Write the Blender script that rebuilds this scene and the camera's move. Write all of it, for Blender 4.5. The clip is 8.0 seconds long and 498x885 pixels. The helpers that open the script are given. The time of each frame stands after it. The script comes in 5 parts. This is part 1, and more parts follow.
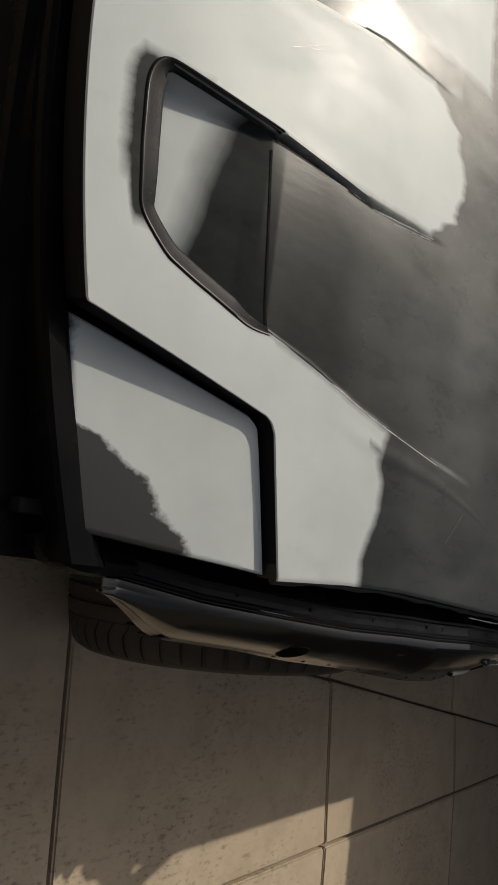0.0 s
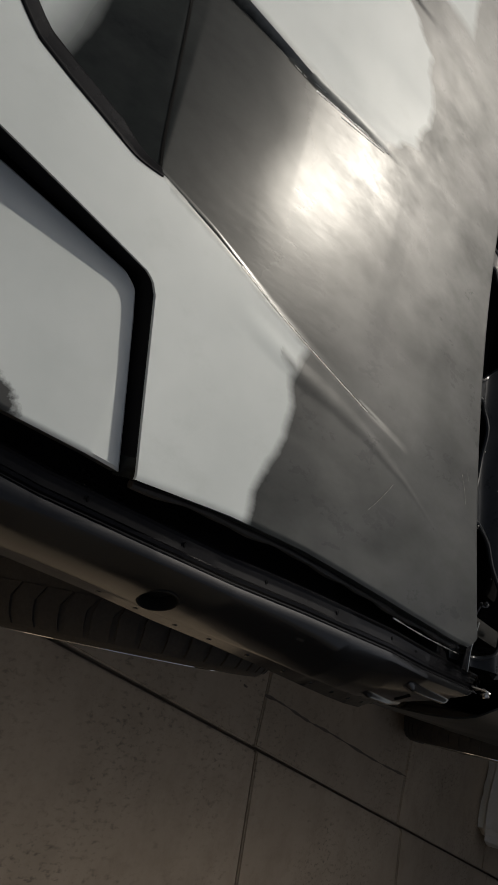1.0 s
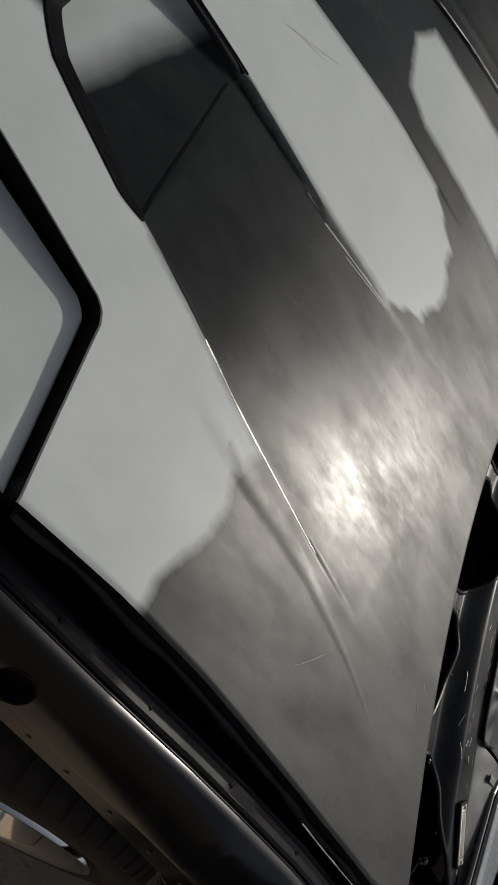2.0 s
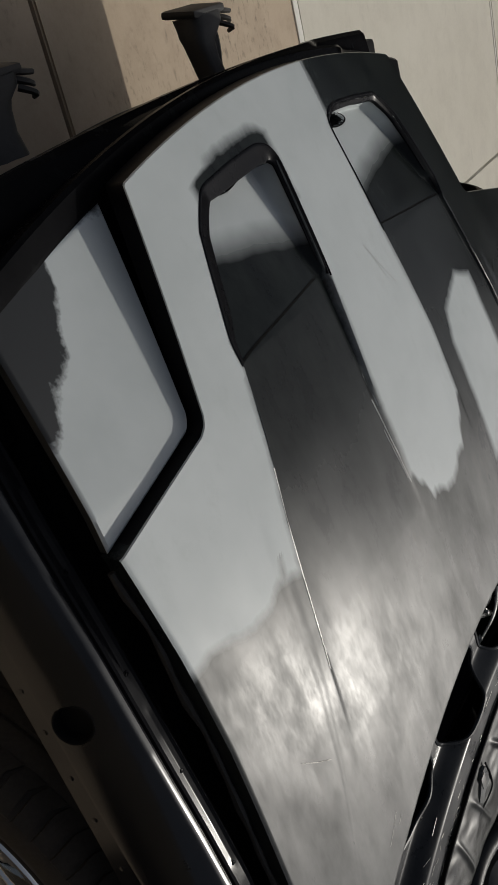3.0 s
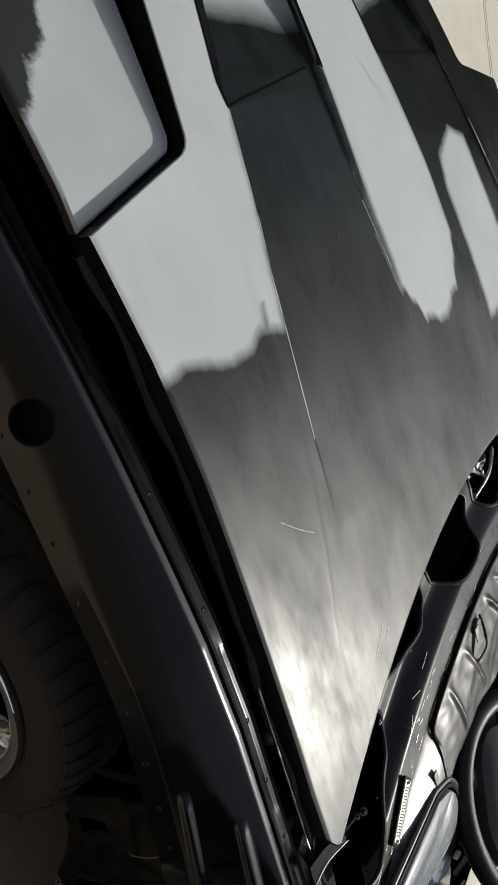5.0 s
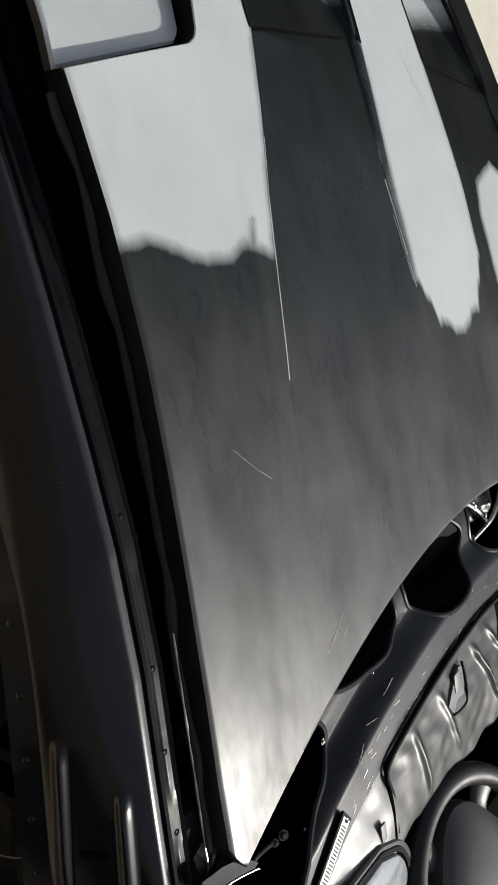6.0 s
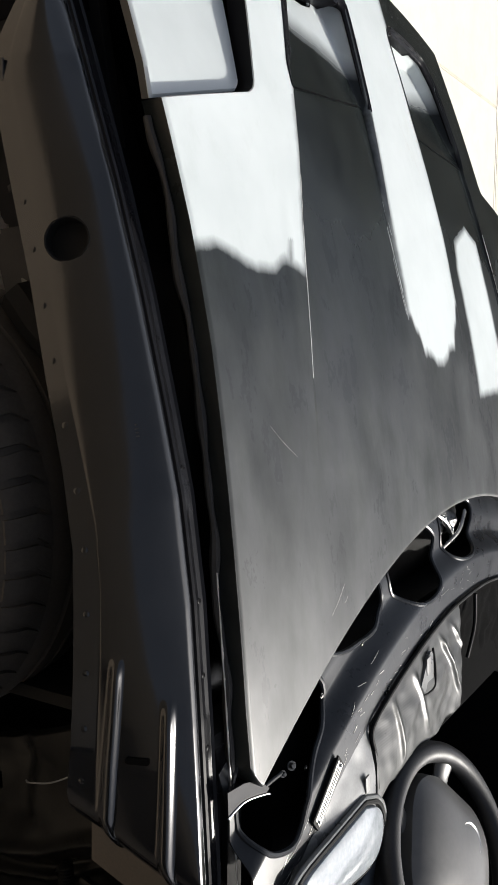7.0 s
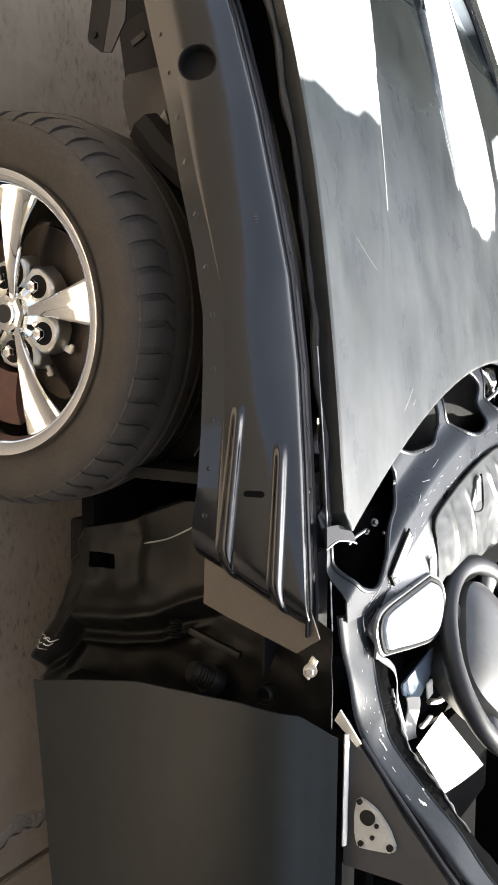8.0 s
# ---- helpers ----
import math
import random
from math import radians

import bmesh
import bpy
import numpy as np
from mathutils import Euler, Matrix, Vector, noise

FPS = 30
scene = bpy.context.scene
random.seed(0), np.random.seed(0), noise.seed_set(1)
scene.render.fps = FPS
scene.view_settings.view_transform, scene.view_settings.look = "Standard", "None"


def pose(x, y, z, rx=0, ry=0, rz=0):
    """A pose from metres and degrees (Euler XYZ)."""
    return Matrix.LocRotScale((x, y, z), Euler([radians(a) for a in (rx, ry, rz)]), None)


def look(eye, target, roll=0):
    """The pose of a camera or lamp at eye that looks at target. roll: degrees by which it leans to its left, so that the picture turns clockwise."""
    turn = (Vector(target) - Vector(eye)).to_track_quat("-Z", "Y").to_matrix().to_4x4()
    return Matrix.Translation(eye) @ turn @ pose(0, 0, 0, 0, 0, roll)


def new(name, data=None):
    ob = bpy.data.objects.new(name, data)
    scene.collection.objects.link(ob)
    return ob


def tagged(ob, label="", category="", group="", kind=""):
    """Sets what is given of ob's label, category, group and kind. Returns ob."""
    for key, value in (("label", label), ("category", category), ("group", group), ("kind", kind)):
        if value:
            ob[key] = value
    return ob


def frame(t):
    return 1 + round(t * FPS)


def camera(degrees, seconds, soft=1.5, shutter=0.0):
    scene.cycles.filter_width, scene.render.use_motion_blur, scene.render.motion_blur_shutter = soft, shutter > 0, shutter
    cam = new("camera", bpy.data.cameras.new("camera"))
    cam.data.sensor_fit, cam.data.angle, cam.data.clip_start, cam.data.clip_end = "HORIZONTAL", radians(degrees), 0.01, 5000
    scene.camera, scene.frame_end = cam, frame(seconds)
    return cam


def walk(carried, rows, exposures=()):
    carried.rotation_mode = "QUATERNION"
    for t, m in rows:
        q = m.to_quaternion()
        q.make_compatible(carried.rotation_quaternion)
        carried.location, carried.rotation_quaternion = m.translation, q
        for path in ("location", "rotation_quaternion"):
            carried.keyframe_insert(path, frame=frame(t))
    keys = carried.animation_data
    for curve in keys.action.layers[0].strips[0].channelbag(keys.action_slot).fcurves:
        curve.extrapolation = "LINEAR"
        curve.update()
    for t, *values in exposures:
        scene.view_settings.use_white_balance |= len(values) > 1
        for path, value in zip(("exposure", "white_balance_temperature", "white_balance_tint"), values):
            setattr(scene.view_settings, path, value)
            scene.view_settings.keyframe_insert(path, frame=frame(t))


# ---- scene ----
cam = camera(30.4, 8.0, soft=1.6)
PATH = [
    (0, (-0.724, -0.759, 1.429), (0.947, -0.465, 0.371), 91.4),
    (0.5, (-0.575, -0.928, 1.442), (1.04, -0.38, 0.398), 91.2),
    (1, (-0.341, -0.979, 1.431), (1.256, -0.423, 0.364), 93.3),
    (1.5, (-0.175, -1.011, 1.435), (1.381, -0.352, 0.365), 95.2),
    (1.7, (-0.119, -1.043, 1.446), (1.176, -0.296, 0.443), 94.2),
    (2, (-0.041, -1.123, 1.462), (1.153, -0.001, 0.315), 92.6),
    (2.2, (-0.017, -1.164, 1.455), (1.005, 0.13, 0.323), 92.0),
    (3.3, (-0.148, -1.478, 1.488), (0.736, -0.041, 0.414), 94.0),
    (3.5, (-0.13, -1.526, 1.492), (0.747, -0.077, 0.428), 94.0),
    (4, (0.014, -1.641, 1.497), (0.771, -0.121, 0.441), 92.1),
    (4.5, (0.157, -1.656, 1.5), (0.87, -0.129, 0.423), 91.7),
    (4.7, (0.223, -1.615, 1.485), (0.951, -0.094, 0.411), 91.6),
    (5.8, (0.589, -1.448, 1.458), (1.17, 0.09, 0.318), 95.1),
    (6, (0.656, -1.458, 1.472), (1.039, 0.127, 0.314), 93.8),
    (6.2, (0.689, -1.476, 1.466), (0.910, -0.021, 0.431), 94.1),
    (6.4, (0.706, -1.510, 1.464), (0.850, -0.021, 0.463), 93.1),
    (6.5, (0.709, -1.532, 1.465), (0.842, 0.135, 0.368), 92.3),
    (6.7, (0.721, -1.593, 1.462), (0.852, -0.073, 0.507), 93.0),
    (7, (0.743, -1.701, 1.463), (0.971, -0.001, 0.434), 94.3),
    (7.5, (0.838, -1.839, 1.473), (1.11, -0.14, 0.454), 93.3),
    (7.8, (0.958, -1.938, 1.474), (1.172, -0.227, 0.46), 93.1),
    (8, (1.039, -1.989, 1.475), (1.237, -0.285, 0.447), 94.1),
]
EXPOSURES = [(0.0, 0.02, 6850, 8), (1.0, -0.25, 6600, 8), (2.2, -0.37, 6450, 8), (3.5, -0.44, 6250, 9), (4.0, 0.04, 6250, 9), (4.5, 0.2, 6300, 8), (6.0, 0.53, 6250, 9), (6.2, 1.12, 6300, 9), (6.4, 1.08, 6250, 9), (6.5, 0.8, 6250, 9), (6.7, 0.98, 6300, 8), (7.0, 1.25, 6250, 9), (7.5, 2.0, 6350, 9), (8.0, 3.15, 6300, 8)]
walk(cam, [(t, look(eye, target, roll)) for t, eye, target, roll in PATH], EXPOSURES)

# ---- world and sun ----
SUN = Vector((0.41, 0.505, 0.707)).normalized()
world = bpy.data.worlds.new("sky")
scene.world = world
world.use_nodes = True
sky = world.node_tree.nodes.new("ShaderNodeTexSky")
sky.sky_type, sky.sun_disc = "NISHITA", False
sky.sun_elevation = math.asin(SUN.z)
sky.sun_rotation = math.atan2(SUN.x, SUN.y)
sky.air_density, sky.dust_density, sky.ozone_density = 0.7, 4.0, 0.6
background = world.node_tree.nodes["Background"]
background.inputs["Strength"].default_value = 0.095
hazy = world.node_tree.nodes.new("ShaderNodeHueSaturation")
hazy.inputs["Saturation"].default_value = 0.5
world.node_tree.links.new(sky.outputs["Color"], hazy.inputs["Color"])
world.node_tree.links.new(hazy.outputs["Color"], background.inputs["Color"])
sun = new("sun", bpy.data.lights.new("sun", "SUN"))
sun.data.energy, sun.data.angle, sun.data.color = 2.6, radians(0.6), (1.0, 0.93, 0.83)
sun.matrix_world = look(SUN * 20, (0, 0, 0))


# ---- materials ----
class Mat:
    """A node material with a Principled shader and short helpers."""

    def __init__(self, name, color, rough=0.5, metal=0.0, spec=0.5, coat=0.0):
        self.m = bpy.data.materials.new(name)
        self.m.use_nodes = True
        self.t = self.m.node_tree
        self.b = self.t.nodes["Principled BSDF"]
        self.b.inputs["Base Color"].default_value = (*color, 1)
        self.b.inputs["Roughness"].default_value = rough
        self.b.inputs["Metallic"].default_value = metal
        self.b.inputs["Specular IOR Level"].default_value = spec
        self.b.inputs["Coat Weight"].default_value = coat
        self.b.inputs["Coat Roughness"].default_value = 0.05

    def node(self, kind, **values):
        n = self.t.nodes.new(kind)
        for key, value in values.items():
            n.inputs[key.replace("_", " ")].default_value = value
        return n

    def link(self, a, b):
        self.t.links.new(a, b)

    def coords(self, stretch=(1, 1, 1)):
        c, m = self.node("ShaderNodeTexCoord"), self.node("ShaderNodeMapping")
        m.inputs["Scale"].default_value = stretch
        self.link(c.outputs["Object"], m.inputs["Vector"])
        return m.outputs["Vector"]

    def noise(self, scale, detail=4.0, rough=0.6, stretch=(1, 1, 1)):
        n = self.node("ShaderNodeTexNoise", Scale=scale, Detail=detail, Roughness=rough)
        self.link(self.coords(stretch), n.inputs["Vector"])
        return n.outputs["Fac"]

    def ramp(self, fac, stops):
        r = self.node("ShaderNodeValToRGB")
        el = r.color_ramp.elements
        while len(el) < len(stops):
            el.new(0.5)
        for e, (at, c) in zip(el, stops):
            e.position, e.color = at, (*c, 1) if len(c) == 3 else c
        self.link(fac, r.inputs["Fac"])
        return r.outputs["Color"]

    def grey(self, fac, a, b, low=0.3, high=0.7):
        r = self.node("ShaderNodeMapRange", From_Min=low, From_Max=high, To_Min=a, To_Max=b)
        self.link(fac, r.inputs["Value"])
        return r.outputs["Result"]

    def mix(self, fac, a, b, how="MIX"):
        n = self.t.nodes.new("ShaderNodeMix")
        n.data_type, n.blend_type = "RGBA", how
        for k, value in ((0, fac), (6, a), (7, b)):
            if isinstance(value, (int, float)):
                n.inputs[k].default_value = value if k == 0 else (value, value, value, 1)
            elif isinstance(value, tuple):
                n.inputs[k].default_value = (*value, 1)
            else:
                self.link(value, n.inputs[k])
        return n.outputs[2]

    def math(self, how, a, b=0.0):
        n = self.t.nodes.new("ShaderNodeMath")
        n.operation = how
        for socket, value in zip(n.inputs, (a, b)):
            if isinstance(value, (int, float)):
                socket.default_value = value
            else:
                self.link(value, socket)
        return n.outputs["Value"]

    def bump(self, fac, strength, distance=0.002):
        n = self.node("ShaderNodeBump", Strength=strength, Distance=distance)
        self.link(fac, n.inputs["Height"])
        self.link(n.outputs["Normal"], self.b.inputs["Normal"])
        return self

    def to(self, socket, out):
        self.link(out, self.b.inputs[socket])
        return self


def worn(name, a, b, rough=(0.3, 0.5), scale=9.0, metal=0.0, bump=0.1, stretch=(1, 1, 1), spec=0.5, coat=0.0):
    """Two tones that run into one another at two scales, with uneven gloss."""
    m = Mat(name, a, 0.4, metal, spec, coat)
    big, fine = m.noise(scale, 5, 0.65, stretch), m.noise(scale * 14, 3, 0.6, stretch)
    m.to("Base Color", m.mix(m.grey(m.mix(0.35, big, fine), 0, 1, 0.35, 0.65), a, b))
    m.to("Roughness", m.grey(big, rough[0], rough[1]))
    m.bump(fine, bump, 0.001)
    return m.m


BLACK = worn("black_gloss_paint", (0.008, 0.008, 0.009), (0.014, 0.014, 0.015), (0.10, 0.24), 6, bump=0.03, spec=0.45)
SATIN = worn("black_satin_paint", (0.009, 0.010, 0.012), (0.02, 0.021, 0.024), (0.3, 0.5), 8, bump=0.08)
DULL = worn("black_dusty_plastic", (0.006, 0.006, 0.006), (0.016, 0.015, 0.014), (0.5, 0.75), 10, bump=0.2)
# PIT: shade painted into recesses and behind gaps; also black seals and trim.
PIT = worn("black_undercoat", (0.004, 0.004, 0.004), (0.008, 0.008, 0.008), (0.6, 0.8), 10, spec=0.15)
NOSE = worn("black_nose_paint", (0.003, 0.003, 0.0035), (0.006, 0.006, 0.0065), (0.2, 0.3), 12, bump=0.05, spec=0.025)
MATT = worn("black_matt_paint", (0.003, 0.003, 0.004), (0.006, 0.006, 0.007), (0.3, 0.5), 12, bump=0.12, spec=0.13)
COWL = worn("dark_grey_paint", (0.008, 0.0092, 0.0112), (0.017, 0.0192, 0.0224), (0.22, 0.44), 14, bump=0.1, spec=0.22)
DUSTY = worn("dusty_black_metal", (0.010, 0.009, 0.008), (0.035, 0.031, 0.026), (0.55, 0.8), 7, bump=0.3)
CHROME = worn("chrome", (0.70, 0.70, 0.68), (0.8, 0.8, 0.78), (0.02, 0.08), 14, 1.0, 0.01)
STEEL = worn("bare_steel", (0.45, 0.45, 0.44), (0.6, 0.6, 0.58), (0.25, 0.45), 30, 1.0, 0.1)
ALU = worn("cast_aluminium", (0.42, 0.41, 0.38), (0.6, 0.58, 0.54), (0.45, 0.65), 40, 0.6, 0.3)
# Near-black without sheen: carries the unlit cabin's shade; also sealant and seals.
SHADEBLACK = worn("black_carpet", (0.003, 0.003, 0.003), (0.006, 0.006, 0.006), (0.95, 1.0), 40, bump=0.5, spec=0.02)
GUTTER = worn("black_gutter_paint", (0.004, 0.004, 0.005), (0.009, 0.009, 0.010), (0.14, 0.24), 12, bump=0.04, spec=0.10)
RUBBER = worn("tyre_rubber", (0.029, 0.0255, 0.0215), (0.050, 0.044, 0.037), (0.6, 0.8), 12, bump=0.3, spec=0.2)
LEATHER = worn("steering_leather", (0.010, 0.010, 0.011), (0.018, 0.018, 0.018), (0.35, 0.5), 20, bump=0.3, spec=0.25)
GREYPLASTIC = worn("grey_plastic", (0.12, 0.12, 0.115), (0.17, 0.17, 0.16), (0.4, 0.55), 15, bump=0.2)
PAPER = worn("white_paper", (0.58, 0.55, 0.49), (0.66, 0.63, 0.57), (0.6, 0.8), 6, bump=0.1)
RUST = worn("brake_rust", (0.05, 0.024, 0.018), (0.11, 0.05, 0.036), (0.6, 0.8), 25, bump=0.4)


PRIMER_A, PRIMER_B = (0.40, 0.43, 0.43), (0.47, 0.50, 0.50)


def hood_material():
    """Sanded charcoal paint with patches of pale grey primer, whose borders come from the 'primer' attribute and are feathered.
    The 'gloss' attribute marks the unsanded black of the scoop walls and turned-down edges."""
    m = Mat("sanded_hood_paint", (0.04, 0.04, 0.04), 0.35)
    at, gl, sp = (m.node("ShaderNodeAttribute") for _ in range(3))
    at.attribute_name, gl.attribute_name, sp.attribute_name = "primer", "gloss", "overspray"
    ragged, streak = m.noise(30, 5, 0.65), m.noise(13, 4, 0.6, (0.25, 4.0, 1))
    swirl, cloud = m.noise(7, 6, 0.7, (1.0, 1.8, 1)), m.noise(3.2, 4, 0.6)
    rub = m.noise(26, 5, 0.7, (0.5, 2.2, 1))
    patchy = m.noise(5, 5, 0.65, (0.8, 1.6, 1))
    edge = m.math("ADD", at.outputs["Fac"], m.math("MULTIPLY", m.math("SUBTRACT", ragged, 0.5), 0.010))
    edge = m.math("ADD", edge, m.math("MULTIPLY", m.math("SUBTRACT", streak, 0.5), 0.008))
    mist = m.math("ADD", sp.outputs["Fac"], m.math("MULTIPLY", m.math("SUBTRACT", cloud, 0.5), 0.05))
    fac = m.math("MAXIMUM", m.grey(edge, 0, 1, -0.009, 0.011), m.grey(mist, 0, 1, -0.026, 0.026))
    dark = m.mix(m.grey(swirl, 0, 1, 0.35, 0.65), (0.006, 0.0076, 0.0078), (0.016, 0.0190, 0.0180))
    pale = m.mix(m.grey(cloud, 0, 1, 0.35, 0.65), PRIMER_A, PRIMER_B)
    pale = m.mix(m.grey(m.noise(11, 6, 0.75, (0.7, 1.3, 1)), 0, 0.22, 0.55, 0.75), pale, (0.30, 0.32, 0.31))
    body = m.mix(fac, dark, pale)
    gloss = m.grey(gl.outputs["Fac"], 0, 1, 0.35, 0.65)
    m.to("Base Color", m.mix(gloss, body, (0.006, 0.006, 0.007)))
    # the rear of the hood is dulled by sanding, the front still has its satin paint
    place = m.node("ShaderNodeSeparateXYZ")
    m.link(m.coords(), place.inputs["Vector"])
    along_hood = m.math("ADD", place.outputs["X"], m.math("MULTIPLY", m.math("SUBTRACT", m.noise(3.2, 2, 0.5), 0.5), 0.5))
    dulled = m.grey(along_hood, 0, 1, 0.44, 0.82)
    streaks = m.math("MULTIPLY", m.math("SUBTRACT", rub, 0.5), 0.14)
    sanded = m.math("ADD", m.grey(swirl, 0.27, 0.44, 0.3, 0.7), streaks)
    m.to("Roughness", m.mix(gloss, m.mix(fac, m.mix(dulled, 0.20, m.math("ADD", sanded, 0.13)), m.grey(patchy, 0.40, 0.58)), 0.35))
    m.to("Specular IOR Level", m.mix(gloss, m.mix(fac, m.mix(dulled, 0.14, m.grey(patchy, 0.21, 0.47)), 0.3), 0.05))
    m.to("Coat Weight", m.mix(gloss, m.mix(fac, m.mix(dulled, 0.02, m.grey(patchy, 0.09, 0.34)), 0.02), 0.0))
    m.to("Coat Roughness", m.math("SUBTRACT", sanded, 0.04))
    wave = m.noise(9, 3, 0.6, (0.6, 1.5, 1))
    dent = m.noise(17, 2, 0.5, (0.6, 1.5, 1))
    relief = m.mix(dulled, m.mix(0.35, wave, rub), m.mix(0.45, m.mix(0.5, wave, dent), rub))
    m.bump(m.mix(m.math("MULTIPLY", fac, 0.8), relief, 0.5), 0.2, 0.002)
    return m.m


HOOD = hood_material()


def primer_plain():
    m = Mat("grey_primer", PRIMER_A, 0.4)
    big, fine = m.noise(4, 4), m.noise(120, 3)
    m.to("Base Color", m.mix(m.grey(big, 0, 1), PRIMER_A, PRIMER_B))
    m.bump(fine, 0.06, 0.001)
    return m.m


def concrete(name, a, b, stain, speckle, pits):
    m = Mat(name, a, 0.85, spec=0.3)
    big, mid, fine = m.noise(1.3, 5, 0.65), m.noise(7, 6, 0.7), m.noise(90, 4, 0.7)
    spots = m.noise(16, 2, 0.5, (0.5, 1.5, 1))
    c = m.mix(m.grey(big, 0, 1), a, b)
    c = m.mix(m.grey(mid, 0, 0.5, 0.45, 0.75), c, stain)
    c = m.mix(m.grey(spots, 0, pits, 0.68, 0.74), c, (0.06, 0.055, 0.05))
    specks, where = m.noise(60, 4, 0.65, (0.6, 1.2, 1)), m.noise(1.7, 3, 0.6)
    c = m.mix(m.math("MULTIPLY", m.grey(specks, 0, speckle, 0.53, 0.66), m.grey(where, 0.05, 1, 0.45, 0.6)), c, (0.07, 0.062, 0.052))
    c = m.mix(m.grey(fine, 0.0, 0.35, 0.35, 0.75), c, b)
    info = m.node("ShaderNodeObjectInfo")
    c = m.mix(m.math("MULTIPLY", info.outputs["Random"], 0.25), c, stain)
    m.to("Base Color", c).bump(m.mix(0.5, mid, fine), 0.35, 0.003)
    return m.m


CONCRETE = concrete("worn_concrete", (0.40, 0.322, 0.232), (0.48, 0.390, 0.290), (0.235, 0.180, 0.130), 0.65, 0.45)
PALECONCRETE = concrete("pale_concrete", (0.52, 0.49, 0.41), (0.60, 0.57, 0.49), (0.40, 0.37, 0.31), 0.06, 0.10)
SOIL = worn("joint_dirt", (0.085, 0.066, 0.050), (0.15, 0.118, 0.09), (0.8, 0.95), 20, bump=0.5)


# ---- mesh helpers ----
def mesh_object(name, bm, material, parent=None, smooth=True):
    data = bpy.data.meshes.new(name)
    bmesh.ops.recalc_face_normals(bm, faces=bm.faces)
    bm.to_mesh(data)
    bm.free()
    for m in material if isinstance(material, (list, tuple)) else [material]:
        data.materials.append(m)
    if smooth:
        data.polygons.foreach_set("use_smooth", [True] * len(data.polygons))
        data.set_sharp_from_angle(angle=radians(40))
    ob = new(name, data)
    ob.parent = parent
    return ob


def part(name, bm, material, parent, label="", smooth=True):
    return tagged(mesh_object(name, bm, material, parent, smooth), label)


def thing(name, at, label, category, group="", kind=""):
    ob = new(name)
    ob.location = at
    ob.empty_display_size = 0.1
    return tagged(ob, label, category, group, kind)


def sheet(fn, nu, nv, thick=0.0, keep=None, out=None):
    """A grid of fn(u, v) for u, v from 0 to 1, given thickness downwards."""
    bm = bmesh.new()
    top = [[bm.verts.new(fn(i / nu, j / nv)) for j in range(nv + 1)] for i in range(nu + 1)]
    faces = []
    for i in range(nu):
        for j in range(nv):
            if keep is None or keep((i + 0.5) / nu, (j + 0.5) / nv):
                faces.append(bm.faces.new((top[i][j], top[i + 1][j], top[i + 1][j + 1], top[i][j + 1])))
    if thick:
        bmesh.ops.recalc_face_normals(bm, faces=bm.faces)
        if out is not None and sum((f.normal.dot(Vector(out)) for f in faces)) < 0:
            bmesh.ops.reverse_faces(bm, faces=faces)
        bmesh.ops.solidify(bm, geom=faces, thickness=thick)
    loose = [v for v in bm.verts if not v.link_faces]
    bmesh.ops.delete(bm, geom=loose, context="VERTS")
    return bm


def box(size, at=(0, 0, 0), bevel=0.003, turn=(0, 0, 0), bm=None, segments=2):
    own = bmesh.new()
    bmesh.ops.create_cube(own, size=1)
    bmesh.ops.scale(own, vec=size, verts=own.verts)
    if bevel:
        bmesh.ops.bevel(own, geom=own.edges, offset=bevel, segments=segments, affect="EDGES", profile=0.6)
    bmesh.ops.transform(own, matrix=pose(*at, *turn), verts=own.verts)
    return own if bm is None else merge(bm, own)


def merge(bm, own):
    data = bpy.data.meshes.new("join")
    own.to_mesh(data)
    own.free()
    bm.from_mesh(data)
    bpy.data.meshes.remove(data)
    return bm


def lathe(profile, turns=48, axis="y", at=(0, 0, 0), bm=None, closed=False):
    """A profile of (radius, along) spun round an axis."""
    bm = bm or bmesh.new()
    rings = []
    for r, h in profile:
        ring = []
        for k in range(turns):
            a = 2 * math.pi * k / turns
            c, s = r * math.cos(a), r * math.sin(a)
            p = {"y": (c, h, s), "z": (c, s, h), "x": (h, c, s)}[axis]
            ring.append(bm.verts.new(Vector(p) + Vector(at)))
        rings.append(ring)
    for a, b in zip(rings, rings[1:] + rings[:1] if closed else rings[1:]):
        for k in range(turns):
            bm.faces.new((a[k], a[(k + 1) % turns], b[(k + 1) % turns], b[k]))
    if not closed:
        for ring in (rings[0], rings[-1]):
            bm.faces.new(ring)
    return bm


def smooth_line(points, n):
    """n + 1 points along a Catmull-Rom line through the given ones."""
    p = [Vector(q) for q in points]
    p = [2 * p[0] - p[1], *p, 2 * p[-1] - p[-2]]
    out = []
    for k in range(n + 1):
        s = k / n * (len(p) - 3)
        i = min(int(s), len(p) - 4)
        f = s - i
        a, b, c, d = p[i : i + 4]
        out.append(0.5 * (2 * b + (c - a) * f + (2 * a - 5 * b + 4 * c - d) * f * f + (3 * b - a - 3 * c + d) * f**3))
    return out


